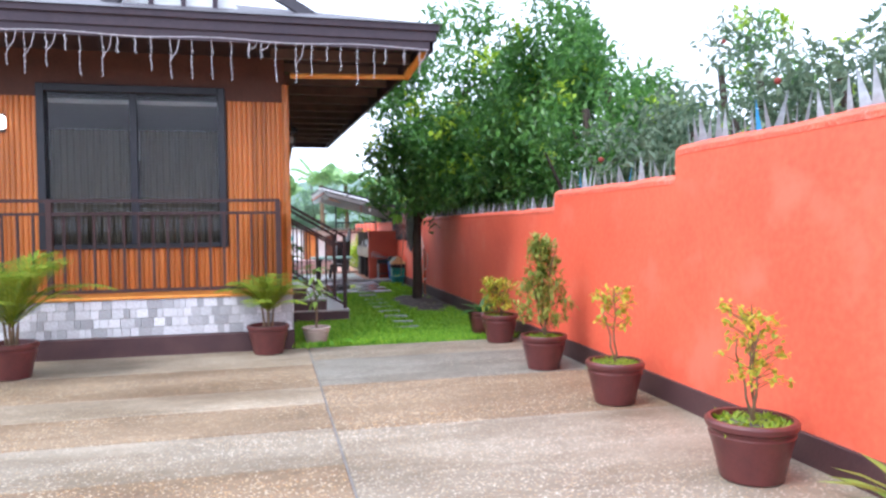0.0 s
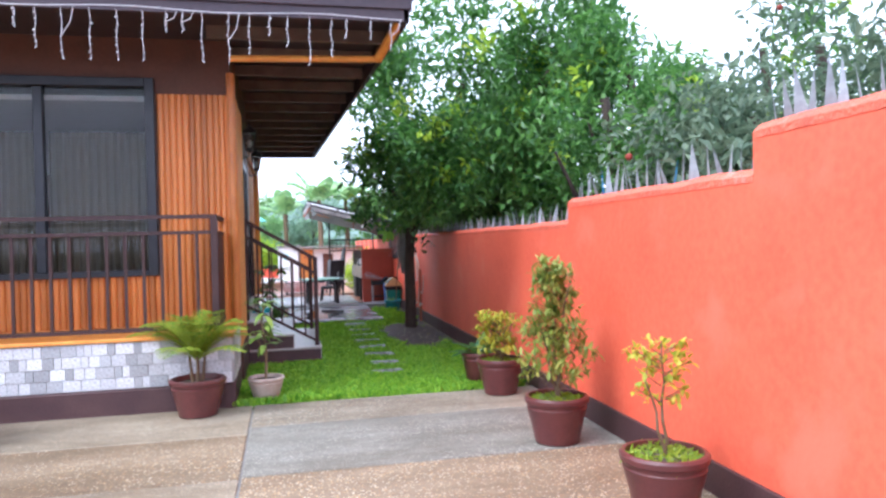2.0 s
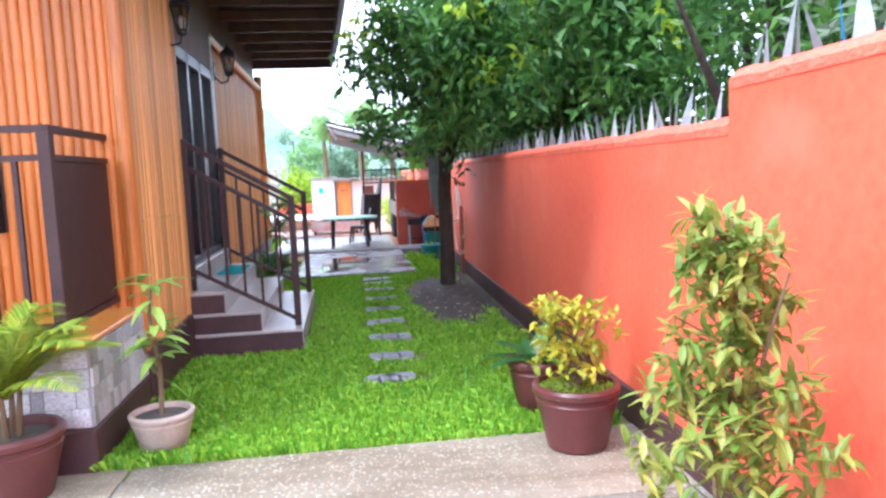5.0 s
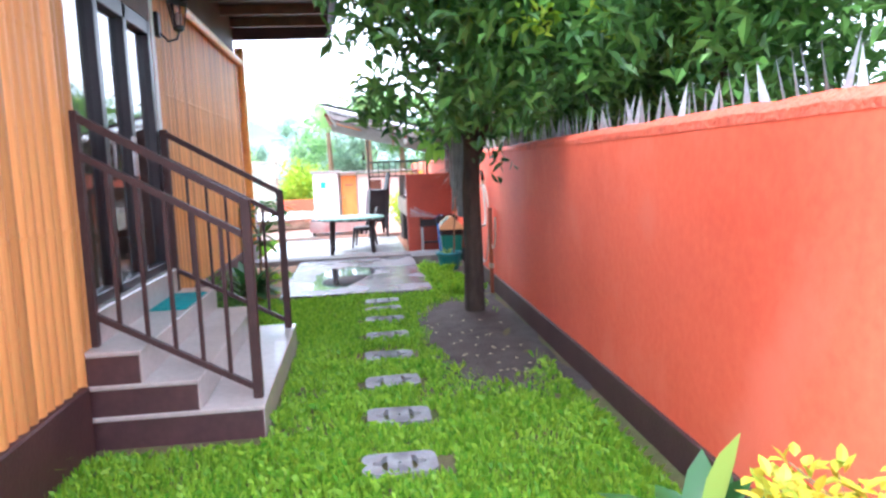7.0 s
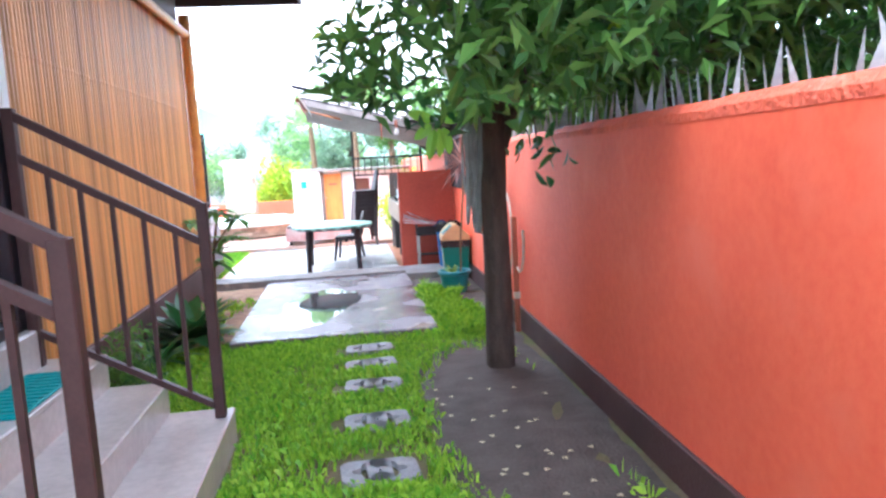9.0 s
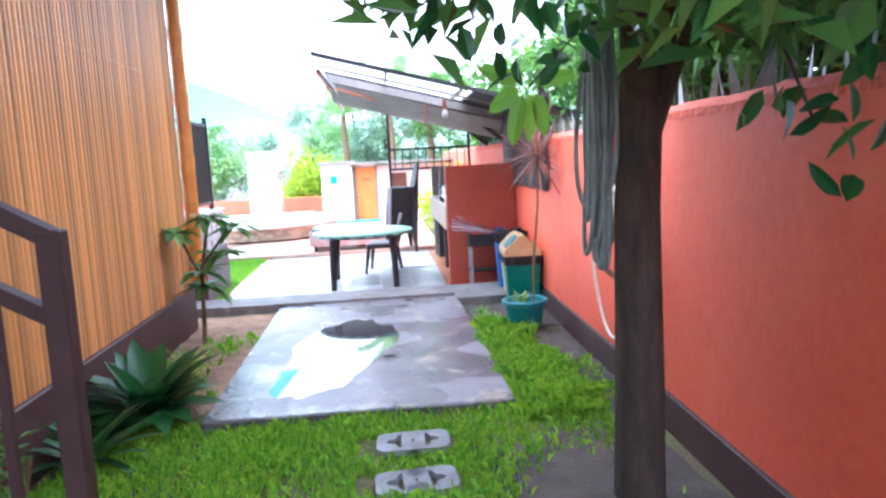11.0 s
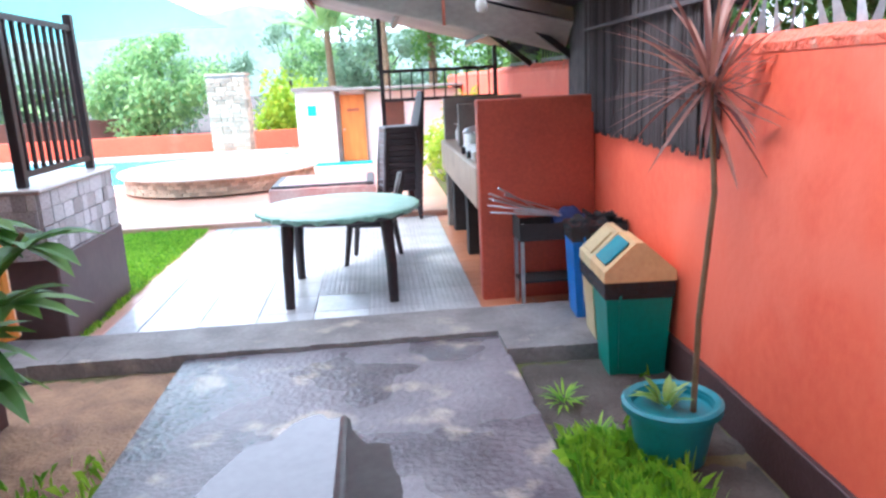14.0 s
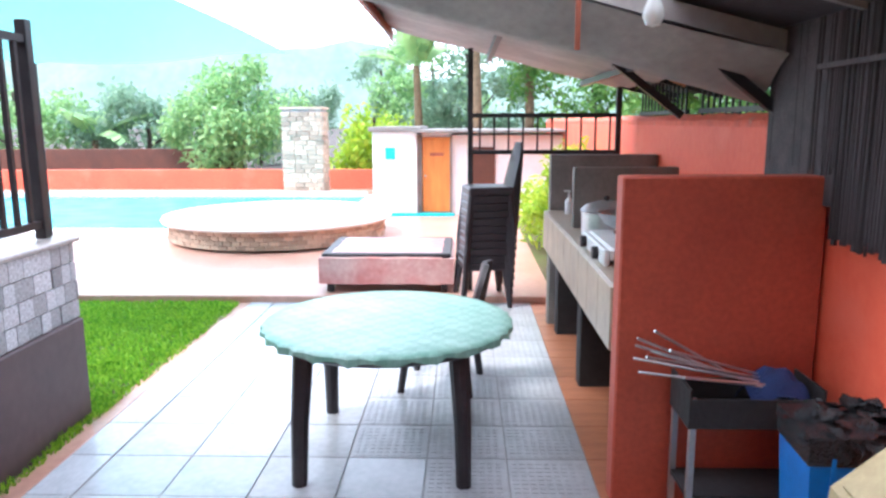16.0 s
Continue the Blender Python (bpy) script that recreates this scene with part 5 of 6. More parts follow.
bin_((3.44, 19.72, 0.0), M_bingreen, M_binlid, "green plastic waste bin with tan pitched lid", -4, 0.18, 0.155, 0.5, M_bluepot)
bin_((3.46, 20.06, 0.085), M_bincream, M_bincream, "cream plastic waste bin with pale pitched lid", -4, 0.17, 0.14, 0.4)
bin_((3.46, 20.46, 0.085), M_binblue, None, "blue plastic waste bin overflowing with a black bag", -4, 0.17, 0.14, 0.56)
gr = thing("charcoal_grill", "soot-blackened steel charcoal grill on thin legs", "grill", (3.3, 20.93, 0))
part("tray", G().box((-0.26, -0.13, 0.5), (0.26, 0.13, 0.53)).box((-0.26, -0.13, 0.53), (-0.25, 0.13, 0.66)).box((0.25, -0.13, 0.53), (0.26, 0.13, 0.66)).box((-0.25, -0.13, 0.53), (0.25, -0.12, 0.62)).box((-0.25, 0.12, 0.53), (0.25, 0.13, 0.62)), M_dullblack, gr)
for x in (-0.24, 0.24):
    for y in (-0.115, 0.115):
        part("leg", G().box((x - 0.012, y - 0.012, 0), (x + 0.012, y + 0.012, 0.62)), M_alu, gr)
part("shelf", G().box((-0.25, -0.12, 0.2), (0.25, 0.12, 0.215)), M_dullblack, gr)
for k in range(9):
    tagged(part("grill_skewer", G().tube([(2.9 + R.uniform(-0.06, 0.1), 20.82 + R.uniform(-0.12, 0.14), 0.71 + 0.02 * k), (3.3 + R.uniform(-0.04, 0.12), 20.86 + 0.018 * k, 0.655)], 0.006, 5), M_alu), "thin steel grilling rod leaning out of the grill", "skewer", "rods on the grill")
pb = G()
for j in range(9):
    for i in range(9):
        u, v = i / 4 - 1, j / 4 - 1
        q = max(0.0, 1 - 0.5 * (u * u + v * v))
        pb.v.append((3.42 + 0.12 * u, 20.93 + 0.1 * v, 0.545 + 0.16 * q + 0.05 * q * noise.noise((u * 3, v * 3, 5))))
pb.f = [(9 * j + i, 9 * j + i + 1, 9 * j + i + 10, 9 * j + i + 9) for j in range(8) for i in range(8)]
tagged(part("crumpled_cloth", pb, M_navy, None, "", True), "crumpled dark blue cloth lying in the grill", "cloth")

hs = thing("garden_hose", "grey garden hose hung in long coils on the tree", "hose")
for k in range(20):
    w, cx = R.uniform(0.02, 0.12), 3.02 + R.uniform(-0.04, 0.03)
    top, low = 2.06 + R.uniform(-0.08, 0.04), 1.12 + R.uniform(-0.1, 0.2) * (1 if k % 3 else 1.4)
    mid, half, swing = (top + low) / 2, (top - low) / 2, R.uniform(-0.02, 0.04)
    pts = [(cx + 0.03 * math.sin(a + k) - 0.012 * (1 - math.cos(a)), 15.56 + w * math.sin(a) * (1 - 0.55 * math.cos(a)) + swing * (1 - math.cos(a)), mid + half * math.cos(a)) for a in [2 * math.pi * i / 26 for i in range(27)]]
    part("coil", G().tube(pts, 0.0105, 7), M_hose, hs, "", True)
part("hook", G().tube([(3.1, 15.5, 2.09), (2.96, 15.58, 2.1), (2.92, 15.6, 2.13)], 0.012, 6), M_black, hs)
hb = thing("white_hose_loop", "white hose looped from a tap on the wall", "hose")
xw = wx(16.8) - 0.06
part("loop", G().tube([(xw, 17.05 + 0.4 * math.sin(a) * (1 - 0.18 * math.cos(a)), 0.82 - 0.51 * math.cos(a)) for a in [math.pi * (-0.95 + 1.9 * i / 40) for i in range(41)]], 0.0105, 8), M_whitehose, hb, "", True)
part("small_loop", G().tube([(xw, 16.42 + 0.2 * math.sin(a), 0.86 - 0.3 * math.cos(a)) for a in [math.pi * (-0.6 + 1.25 * i / 20) for i in range(21)]], 0.0105, 8), M_whitehose, hb, "", True)
part("riser_pipe", G().tube([(xw, 16.98, 1.33), (xw, 16.86, 0.92), (xw - 0.04, 16.7, 0.82), (xw - 0.2, 16.3, 0.84), (3.06, 15.8, 1.02)], 0.015, 8), M_whitehose, hb, "white plastic pipe below the tap", True)
part("feed", G().tube([(3.02, 15.65, 2.0), (3.25, 16.2, 1.62), (xw - 0.02, 16.9, 1.45), (xw, 16.97, 1.36)], 0.012, 8), M_hose, hb, "", True)
for p, q in (((xw - 0.05, 16.8, 1.49), (xw - 0.035, 16.85, 1.465)), ((xw - 0.02, 16.9, 1.45), (xw - 0.005, 16.95, 1.39))):
    part("rubber_joint", G().tube([p, q], 0.022, 8), M_dullblack, hb, "black rubber binding")
part("tap", G().tube([(xw, 16.97, 1.38), (xw, 16.98, 1.26)], 0.021, 8).bar((xw, 16.91, 1.3), (xw, 17.06, 1.31), 0.02), M_whitehose, hb)
rp = thing("red_pipe", "red oxide water pipe standing against the wall", "pipe")
part("pipe", G().tube([(wx(16.4) - 0.06, 16.52, -0.03), (wx(16.4) - 0.06, 16.52, 1.05)], 0.025, 10), M_copper, rp)
part("coupling", G().tube([(wx(16.4) - 0.06, 16.52, 0.3), (wx(16.4) - 0.06, 16.52, 0.36)], 0.032, 10), M_whitehose, rp)

# dark stick screen on the wall
sc = thing("stick_screen", "screen of dark dried sticks hung on the wall", "screen")
y = 19.12
stick = G().tube([(0, 0, 0), (0, 0, 0.5), (0, 0, 1)], 1.0, 6).mesh("stick", M_screen)
while y < 21.75:
    r = R.uniform(0.005, 0.010)
    z0 = (1.22 if y < 21.05 else 1.48) + R.uniform(-0.03, 0.03)
    part("stick", stick, None, sc).matrix_basis = pose(wx(y) - 0.03 + R.uniform(-0.012, 0.012), y, z0, R.uniform(-1.5, 1.5)) @ Matrix.Diagonal((r, r, 2.12 - z0, 1))
    y += r * 1.7
part("backing_cloth", G().box((wx(20.4) - 0.022, 19.13, 1.34), (wx(20.4) - 0.014, 21.72, 2.12)), M_screen, sc, "black cloth behind the sticks")
part("tie_bar", G().bar((wx(19) - 0.055, 19.12, 1.9), (wx(21) - 0.055, 21.2, 1.9), 0.02), M_screen, sc)

# ---- lean-to shed ----
shed = thing("lean_to_shed", "open lean-to shed with sloping sheet roof", "shed")
shed["kind"] = "structure"


def roofz(x):
    return 2.68 - 0.26 * (x - 1.42)


def slope(x0, y0, x1, y1, dz, th):
    v = [(x, y, roofz(x) + dz + t) for t in (0, th) for x, y in ((x0, y0), (x1, y0), (x1, y1), (x0, y1))]
    return G().add(v, [(3, 2, 1, 0), (4, 5, 6, 7), (0, 1, 5, 4), (1, 2, 6, 5), (2, 3, 7, 6), (3, 0, 4, 7)])


part("roof_sheet", slope(1.42, 21.6, 4.3, 25.3, 0.0, 0.04), M_roof, shed, "dark corrugated roof sheet")
part("front_sheet", G().add([(1.42, 20.24, roofz(1.42) + 0.02), (3.1, 20.24, roofz(3.1) + 0.02), (3.1, 21.6, roofz(3.1) + 0.02), (1.42, 21.6, roofz(1.42) + 0.02)], [(0, 1, 2, 3)]), M_clear, shed, "milky translucent roof sheet")
part("roof_sheet", slope(3.1, 20.24, 4.3, 21.6, 0.0, 0.03), M_roof, shed)
part("front_edge", slope(1.40, 20.18, 4.3, 20.24, -0.005, 0.045), M_roof, shed)
for x in (2.15, 2.95, 3.7):
    part("batten", slope(x, 20.24, x + 0.03, 21.6, -0.025, 0.035), M_tarp, shed)
part("batten", slope(1.42, 20.9, 4.3, 20.93, -0.025, 0.035), M_tarp, shed)
tp, nx, ny = G(), 22, 40
for j in range(ny + 1):
    for i in range(nx + 1):
        x, y = 1.5 + 2.12 * i / nx, 21.5 + 3.73 * j / ny
        tp.v.append((x, y, roofz(x) - 0.1 - (0.035 + 0.2 * math.exp(-((y - 21.85) / 0.3) ** 2)) * abs(math.sin(math.pi * (y - 21.4) / 0.92)) + 0.015 * noise.noise((x * 3, y * 3, 0))))
tp.f = [(j * (nx + 1) + i, (j + 1) * (nx + 1) + i, (j + 1) * (nx + 1) + i + 1, j * (nx + 1) + i + 1) for j in range(ny) for i in range(nx)]
part("ceiling_tarp", tp, M_tarp, shed, "sagging grey tarpaulin under the roof", True)
for y in (21.6, 22.74, 23.98, 25.2):
    part("rafter", G().bar((1.45, y, roofz(1.45) - 0.06), (4.2, y, roofz(4.2) - 0.06), 0.05, 0.09), M_black if y > 22 else M_tarp, shed)
for x in (1.46, 2.4, 3.3):
    part("purlin", G().bar((x, 21.6 if x > 2 else 20.22, roofz(x) - 0.15), (x, 25.3, roofz(x) - 0.15), 0.045, 0.05), M_black if x > 2 else M_copper, shed)
part("valance", G().add([(1.44, 20.22, roofz(1.44) - 0.01), (1.44, 25.3, roofz(1.44) - 0.01), (1.5, 25.3, roofz(1.44) - 0.28), (1.62, 20.3, roofz(1.44) - 0.3)], [(0, 1, 2, 3)]), M_paletarp, shed, "pale hanging sheet edge")
for x, y in ((2.22, 25.0), (3.6, 25.0)):
    part("post", G().box((x - 0.025, y - 0.025, -0.02), (x + 0.025, y + 0.025, roofz(x) - 0.12), 0.004), M_black, shed)
for y in (21.7, 23.3):
    part("brace", G().bar((3.2, y, roofz(3.2) - 0.13), (3.68, y, 1.72), 0.05), M_black, shed)
tr = thing("trellis_rail", "black iron ladder rail between the shed posts", "railing")
part("top_bar", G().bar((2.22, 25.0, 1.74), (3.62, 25.0, 1.74), 0.04), M_black, tr)
part("bottom_bar", G().bar((2.22, 25.0, 1.4), (3.62, 25.0, 1.4), 0.04), M_black, tr)
for k in range(10):
    part("rung", G().box((2.3 + 0.135 * k, 24.99, 1.41), (2.318 + 0.135 * k, 25.01, 1.73)), M_black, tr)
cb = thing("orange_cable", "orange cable pinned along the shed ceiling", "cable")
part("run", G().tube([(1.5 + 0.3 * k, 21.2 + 0.25 * k + 0.04 * math.sin(k * 2.0), roofz(1.5 + 0.3 * k) - 0.2) for k in range(8)], 0.012, 6), M_cable, cb)
part("drop", G().tube([(2.62, 21.15, roofz(2.62) - 0.16), (2.62, 21.15, roofz(2.62) - 0.4)], 0.012, 6), M_copper, cb)
lb = thing("light_bulb", "bare white light bulb hanging in the shed", "lamp", (2.82, 20.75, roofz(2.82) - 0.16))
part("socket", G().tube([(0, 0, 0.06), (0, 0, -0.05)], 0.024, 10), M_copper, lb)
part("bulb", G().lathe([(0.018, -0.05), (0.035, -0.09), (0.038, -0.115), (0.025, -0.145), (0, -0.152)], n=16), M_bulb, lb, "", True)
for y in (22.4, 24.2):
    fg = thing("wall_grille", "black iron grille standing on the boundary wall", "grille")
    part("top_bar", G().bar((wx(y) + 0.05, y - 0.7, 2.02), (wx(y) + 0.05, y + 0.7, 2.02), 0.03), M_black, fg)
    part("bottom_bar", G().bar((wx(y) + 0.05, y - 0.7, 1.75), (wx(y) + 0.05, y + 0.7, 1.75), 0.03), M_black, fg)
    for k in range(13):
        part("bar", G().bar((wx(y) + 0.05, y - 0.66 + 0.11 * k, 1.72), (wx(y) + 0.05, y - 0.66 + 0.11 * k, 2.0), 0.014), M_black, fg)

# ---- outdoor kitchen ----
k1 = thing("kitchen_partition", "red-orange painted end wall of the outdoor kitchen", "partition")
part("panel", G().box((2.82, 21.12, -0.02), (wx(21.1) - 0.01, 21.24, 1.46), 0.008), M_kitchen, k1)
k2 = thing("kitchen_partition", "grey cement partition behind the kitchen counter", "partition")
part("panel", G().box((2.86, 24.0, -0.02), (wx(24) - 0.01, 24.1, 1.42), 0.008), M_greypanel, k2)
k3 = thing("counter_splash_panel", "grey cement panel standing on the counter", "panel")
part("panel", G().box((2.9, 23.0, 0.97), (3.6, 23.06, 1.38), 0.006), M_greypanel, k3)
ct = thing("kitchen_counter", "tan tiled counter on near-black masonry supports", "counter")
part("worktop", G().box((2.82, 21.24, 0.91), (wx(22) - 0.02, 24.0, 0.97), 0.008), M_counter, ct)
part("fascia", G().box((2.83, 21.24, 0.66), (2.88, 24.0, 0.91), 0.005), M_counter, ct)
for k in range(9):
    part("edge_tile", G().box((2.812, 21.25 + 0.305 * k, 0.67), (2.83, 21.55 + 0.305 * k, 0.965), 0.004), M_counter, ct)
# supports and back wall below the worktop in one near-black tone
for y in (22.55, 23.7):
    part("support", G().box((2.9, y, -0.02), (wx(22) - 0.05, y + 0.14, 0.9), 0.008), M_dullblack, ct)
part("back_wall", G().box((wx(22) - 0.07, 21.24, -0.02), (wx(22) - 0.03, 24.0, 0.9)), M_dullblack, ct)
cp = thing("cooking_pot", "scuffed aluminium cooking pot with lid on the counter", "pot", (3.05, 22.62, 0.97))
part("body", G().lathe([(0.13, 0), (0.15, 0.02), (0.155, 0.16), (0.165, 0.165), (0.15, 0.17)], n=28), M_alu, cp, "", True)
part("lid", G().lathe([(0.16, 0.17), (0.13, 0.2), (0.05, 0.225), (0.0, 0.23)], n=28), M_alu, cp, "", True)
part("knob", G().lathe([(0.012, 0.225), (0.02, 0.25), (0, 0.26)], n=12), M_dullblack, cp)
wk = thing("wok", "shallow steel wok resting on the stove", "pan", (3.08, 22.2, 1.075))
part("bowl", G().lathe([(0.05, 0.0), (0.12, 0.04), (0.165, 0.1), (0.16, 0.1), (0.11, 0.045), (0, 0.012)], n=26), M_alu, wk, "", True)
sv = thing("gas_stove", "white two-burner table stove with black knobs", "stove", (3.08, 22.0, 0.97))
part("body", G().box((-0.19, -0.33, 0.02), (0.2, 0.33, 0.09), 0.012), M_enamel, sv)
pn = part("control_panel", G().box((-0.225, -0.33, 0.0), (-0.19, 0.33, 0.085), 0.008), M_enamel, sv)
for y in (-0.18, 0.18):
    part("knob", G().tube([(-0.225, y, 0.045), (-0.255, y, 0.045)], 0.032, 14), M_black, pn)
    part("burner", G().lathe([(0.09, 0.09), (0.09, 0.1), (0.05, 0.105), (0, 0.1)], (0.02, y, 0), 18), M_dullblack, sv)
bo = thing("soap_bottle", "clear pump soap bottle on the counter", "bottle", (2.98, 23.75, 0.97))
part("body", G().lathe([(0.03, 0), (0.032, 0.1), (0.012, 0.13), (0.012, 0.15)], n=14), M_enamel, bo)
part("pump", G().bar((0, 0, 0.15), (0, 0, 0.18), 0.01).bar((-0.04, 0, 0.18), (0.01, 0, 0.18), 0.012), M_enamel, bo)

# ---- table, chairs ----
tb = thing("round_table", "dark plastic round table on four legs", "table", (1.78, 21.68, 0))
part("tabletop", G().lathe([(0.585, 0.635), (0.612, 0.655), (0.612, 0.69), (0.0, 0.69)], n=40), M_plastic, tb, "", True)
for sx, sy in ((-1, -1), (1, -1), (1, 1), (-1, 1)):
    part("leg", G().tube([(sx * 0.36, sy * 0.36, 0.64), (sx * 0.38, sy * 0.40, 0.3), (sx * 0.385, sy * 0.43, 0.0)], [0.05, 0.042, 0.036], 10), M_plastic, tb)
cl, n = G(), 72
prof = [(0.0, 0.696), (0.3, 0.696), (0.57, 0.696), (0.62, 0.694), (0.63, 0.687), (0.632, 0.66)]
for i, (r, z) in enumerate(prof):
    cl.v += [((r + (0.012 * math.sin(k * 2.7) if i > 3 else 0)) * math.cos(2 * math.pi * k / n), (r + (0.012 * math.sin(k * 2.7) if i > 3 else 0)) * math.sin(2 * math.pi * k / n), z + (0.012 * math.sin(k * 1.9) if i == 5 else 0)) for k in range(n)]
for i in range(len(prof) - 1):
    cl.f += [(i * n + k, i * n + n + k, i * n + n + (k + 1) % n, i * n + (k + 1) % n) for k in range(n)]
ob = part("tablecloth", cl, M_cloth, None, "", True)
ob.matrix_basis = pose(1.78, 21.68, 0)
tagged(ob, "pale green checked plastic tablecloth on the round table", "tablecloth")


def chair(at, rz, label):
    t = thing("plastic_chair", label, "chair", at, "stacked plastic chairs", rz)
    part("seat", G().box((-0.21, -0.2, 0.355), (0.21, 0.21, 0.43), 0.014), M_plastic, t)
    bk, n = G(), 8
    for j in range(8):
        s = j / 7
        wd = 0.2 * (1 - 0.6 * s ** 4)
        for i in range(n + 1):
            u = -1 + 2 * i / n
            bk.v.append((wd * u, 0.19 + 0.1 * s - 0.03 * (1 - u * u), 0.4 + 0.42 * s))
    m = len(bk.v)
    bk.v += [(x, y + 0.03, z) for x, y, z in bk.v]
    for j in range(7):
        for i in range(n):
            a = j * (n + 1) + i
            bk.f += [(a, a + 1, a + n + 2, a + n + 1), (m + a, m + a + n + 1, m + a + n + 2, m + a + 1)]
        for i in (0, n):
            a = j * (n + 1) + i
            bk.f.append((a, m + a, m + a + n + 1, a + n + 1))
    bk.f += [(7 * (n + 1) + i, 7 * (n + 1) + i + 1, m + 7 * (n + 1) + i + 1, m + 7 * (n + 1) + i) for i in range(n)]
    part("backrest", bk, M_plastic, t, "", True)
    for sx in (-1, 1):
        for sy in (-1, 1):
            part("leg", G().tube([(sx * 0.18, sy * 0.17, 0.38), (sx * 0.215, sy * 0.22, 0.0)], 0.03, 8, 0.022), M_plastic, t)
    return t


c0 = chair((2.33, 24.7, 0), -80, "dark brown plastic chair in a tall stack")
for k in range(1, 11):
    copy_thing(c0, pose(2.33 + 0.004 * k, 24.7, 0.068 * k, 0, 0, -80 + R.uniform(-1, 1)))
chair((2.02, 22.6, 0), -100, "dark brown plastic chair drawn up to the table")
lt = thing("low_table", "low wooden table standing on the deck edge", "table", (1.42, 25.35, 0.07))
part("top", G().box((-0.62, -0.5, 0.34), (0.62, 0.5, 0.38), 0.01), M_plastic, lt)
for sx in (-1, 1):
    for sy in (-1, 1):
        part("leg", G().box((sx * 0.55 - 0.03, sy * 0.43 - 0.03, 0), (sx * 0.55 + 0.03, sy * 0.43 + 0.03, 0.34)), M_plastic, lt)
pc, n = G(), 24
for j in range(n + 1):
    for i in range(n + 1):
        u, v = -1 + 2 * i / n, -1 + 2 * j / n
        e = max(abs(u), abs(v))
        drop = 0.3 * max(0, e - 0.8) / 0.2
        pc.v.append((0.68 * u if abs(u) < 0.8 else 0.645 * math.copysign(1, u), 0.55 * v if abs(v) < 0.8 else 0.525 * math.copysign(1, v), 0.388 - drop + 0.012 * noise.noise((u * 4, v * 4, 2))))
pc.f = [(j * (n + 1) + i, j * (n + 1) + i + 1, (j + 1) * (n + 1) + i + 1, (j + 1) * (n + 1) + i) for j in range(n) for i in range(n)]
ob = part("table_cover", pc, M_pinkcloth, None, "", True)
ob.matrix_basis = pose(1.42, 25.35, 0.07)
tagged(ob, "pink and white plastic sheet covering the low table", "tablecloth")

# ---- house end plinth with fence ----
ep = thing("terrace_plinth", "terrace plinth with stone tile band over brown paint", "plinth")
ep["kind"] = "structure"
part("body", G().box((-8, 20.8, -0.02), (0.0, 22.04, 0.6), 0.01), M_terr, ep, "brown painted lower wall")
part("upper", G().box((-8, 20.75, 0.6), (-0.03, 22.05, 1.03), 0.01), M_mortar, ep)
part("coping", G().box((-8, 20.72, 1.03), (0.0, 22.08, 1.06), 0.008), M_step, ep)
for row in range(4):
    for ax in (0, 1):
        s, e = (20.75, 22.04) if ax else (-1.6, -0.04)
        while s < e:
            w = min(R.choice([0.09, 0.12, 0.16]), e - s)
            ob = part("tile", til[0], None, ep)
            if ax:
                ob.matrix_basis = pose(-0.03, s + w / 2, 0.655 + row * 0.107, 90, 0, 90) @ Matrix.Diagonal((w - 0.006, 0.101, R.uniform(0.008, 0.016), 1))
            else:
                ob.matrix_basis = pose(s + w / 2, 20.75, 0.655 + row * 0.107, 90, 0, 0) @ Matrix.Diagonal((w - 0.006, 0.101, R.uniform(0.008, 0.016), 1))
            s += w
fe = thing("terrace_fence", "black iron fence with square bars on the terrace", "fence")
for y in (20.85, 21.98):
    part("post", G().box((-0.18, y - 0.03, 1.06), (-0.12, y + 0.03, 2.22), 0.004), M_black, fe)
part("top_rail", G().bar((-0.15, 20.85, 2.12), (-0.15, 22.0, 2.12), 0.04), M_black, fe)
part("bottom_rail", G().bar((-0.15, 20.85, 1.14), (-0.15, 22.0, 1.14), 0.04), M_black, fe)
for k in range(9):
    part("bar", G().box((-0.165, 20.95 + 0.115 * k, 1.16), (-0.14, 20.975 + 0.115 * k, 2.1)), M_black, fe)
part("top_rail", G().bar((-0.15, 20.85, 2.12), (-3, 20.85, 2.12), 0.04), M_black, fe)

# ---- pool side ----
deck = struct("pool_deck", G().box((-16, 24.7, -0.06), (3.4, 36.5, 0.07), 0.01), M_deck, "wet pinkish terracotta pool deck", "pavement")
pool = thing("swimming_pool", "turquoise swimming pool with a white tiled rim", "pool")
pool["kind"] = "structure"
part("water", G().box((-14, 28.5, 0.0), (-1.95, 33.2, 0.13)).box((-1.949, 30.6, 0.0), (0.1, 33.2, 0.13)), M_pool, pool)
rm = G().box((-14.2, 28.2, 0.0), (-1.8, 28.5, 0.15), 0.02).box((-14.2, 33.2, 0.0), (0.1, 33.5, 0.22), 0.02).box((-1.95, 28.5, 0.0), (-1.7, 30.35, 0.15), 0.02).box((-1.95, 30.35, 0.0), (0.1, 30.6, 0.15), 0.02).box((0.1, 30.35, 0.0), (0.3, 33.5, 0.15), 0.02)
part("rim", rm, M_rimtile, pool)
jz = thing("round_spa_pool", "round raised spa pool faced with stacked stone", "pool", (-0.5, 28.4, 0.1))
part("basin", G().lathe([(1.5, 0), (1.5, 0.24), (1.3, 0.24), (1.28, 0.1), (0, 0.1)], n=48), M_mortar, jz)
part("rim", G().lathe([(1.28, 0.24), (1.6, 0.24), (1.62, 0.27), (1.6, 0.3), (1.28, 0.3)], n=48), M_rimtile, jz, "", True)
part("water", G().lathe([(1.29, 0.2), (1.29, 0.255), (0, 0.256)], n=40), M_pool, jz)
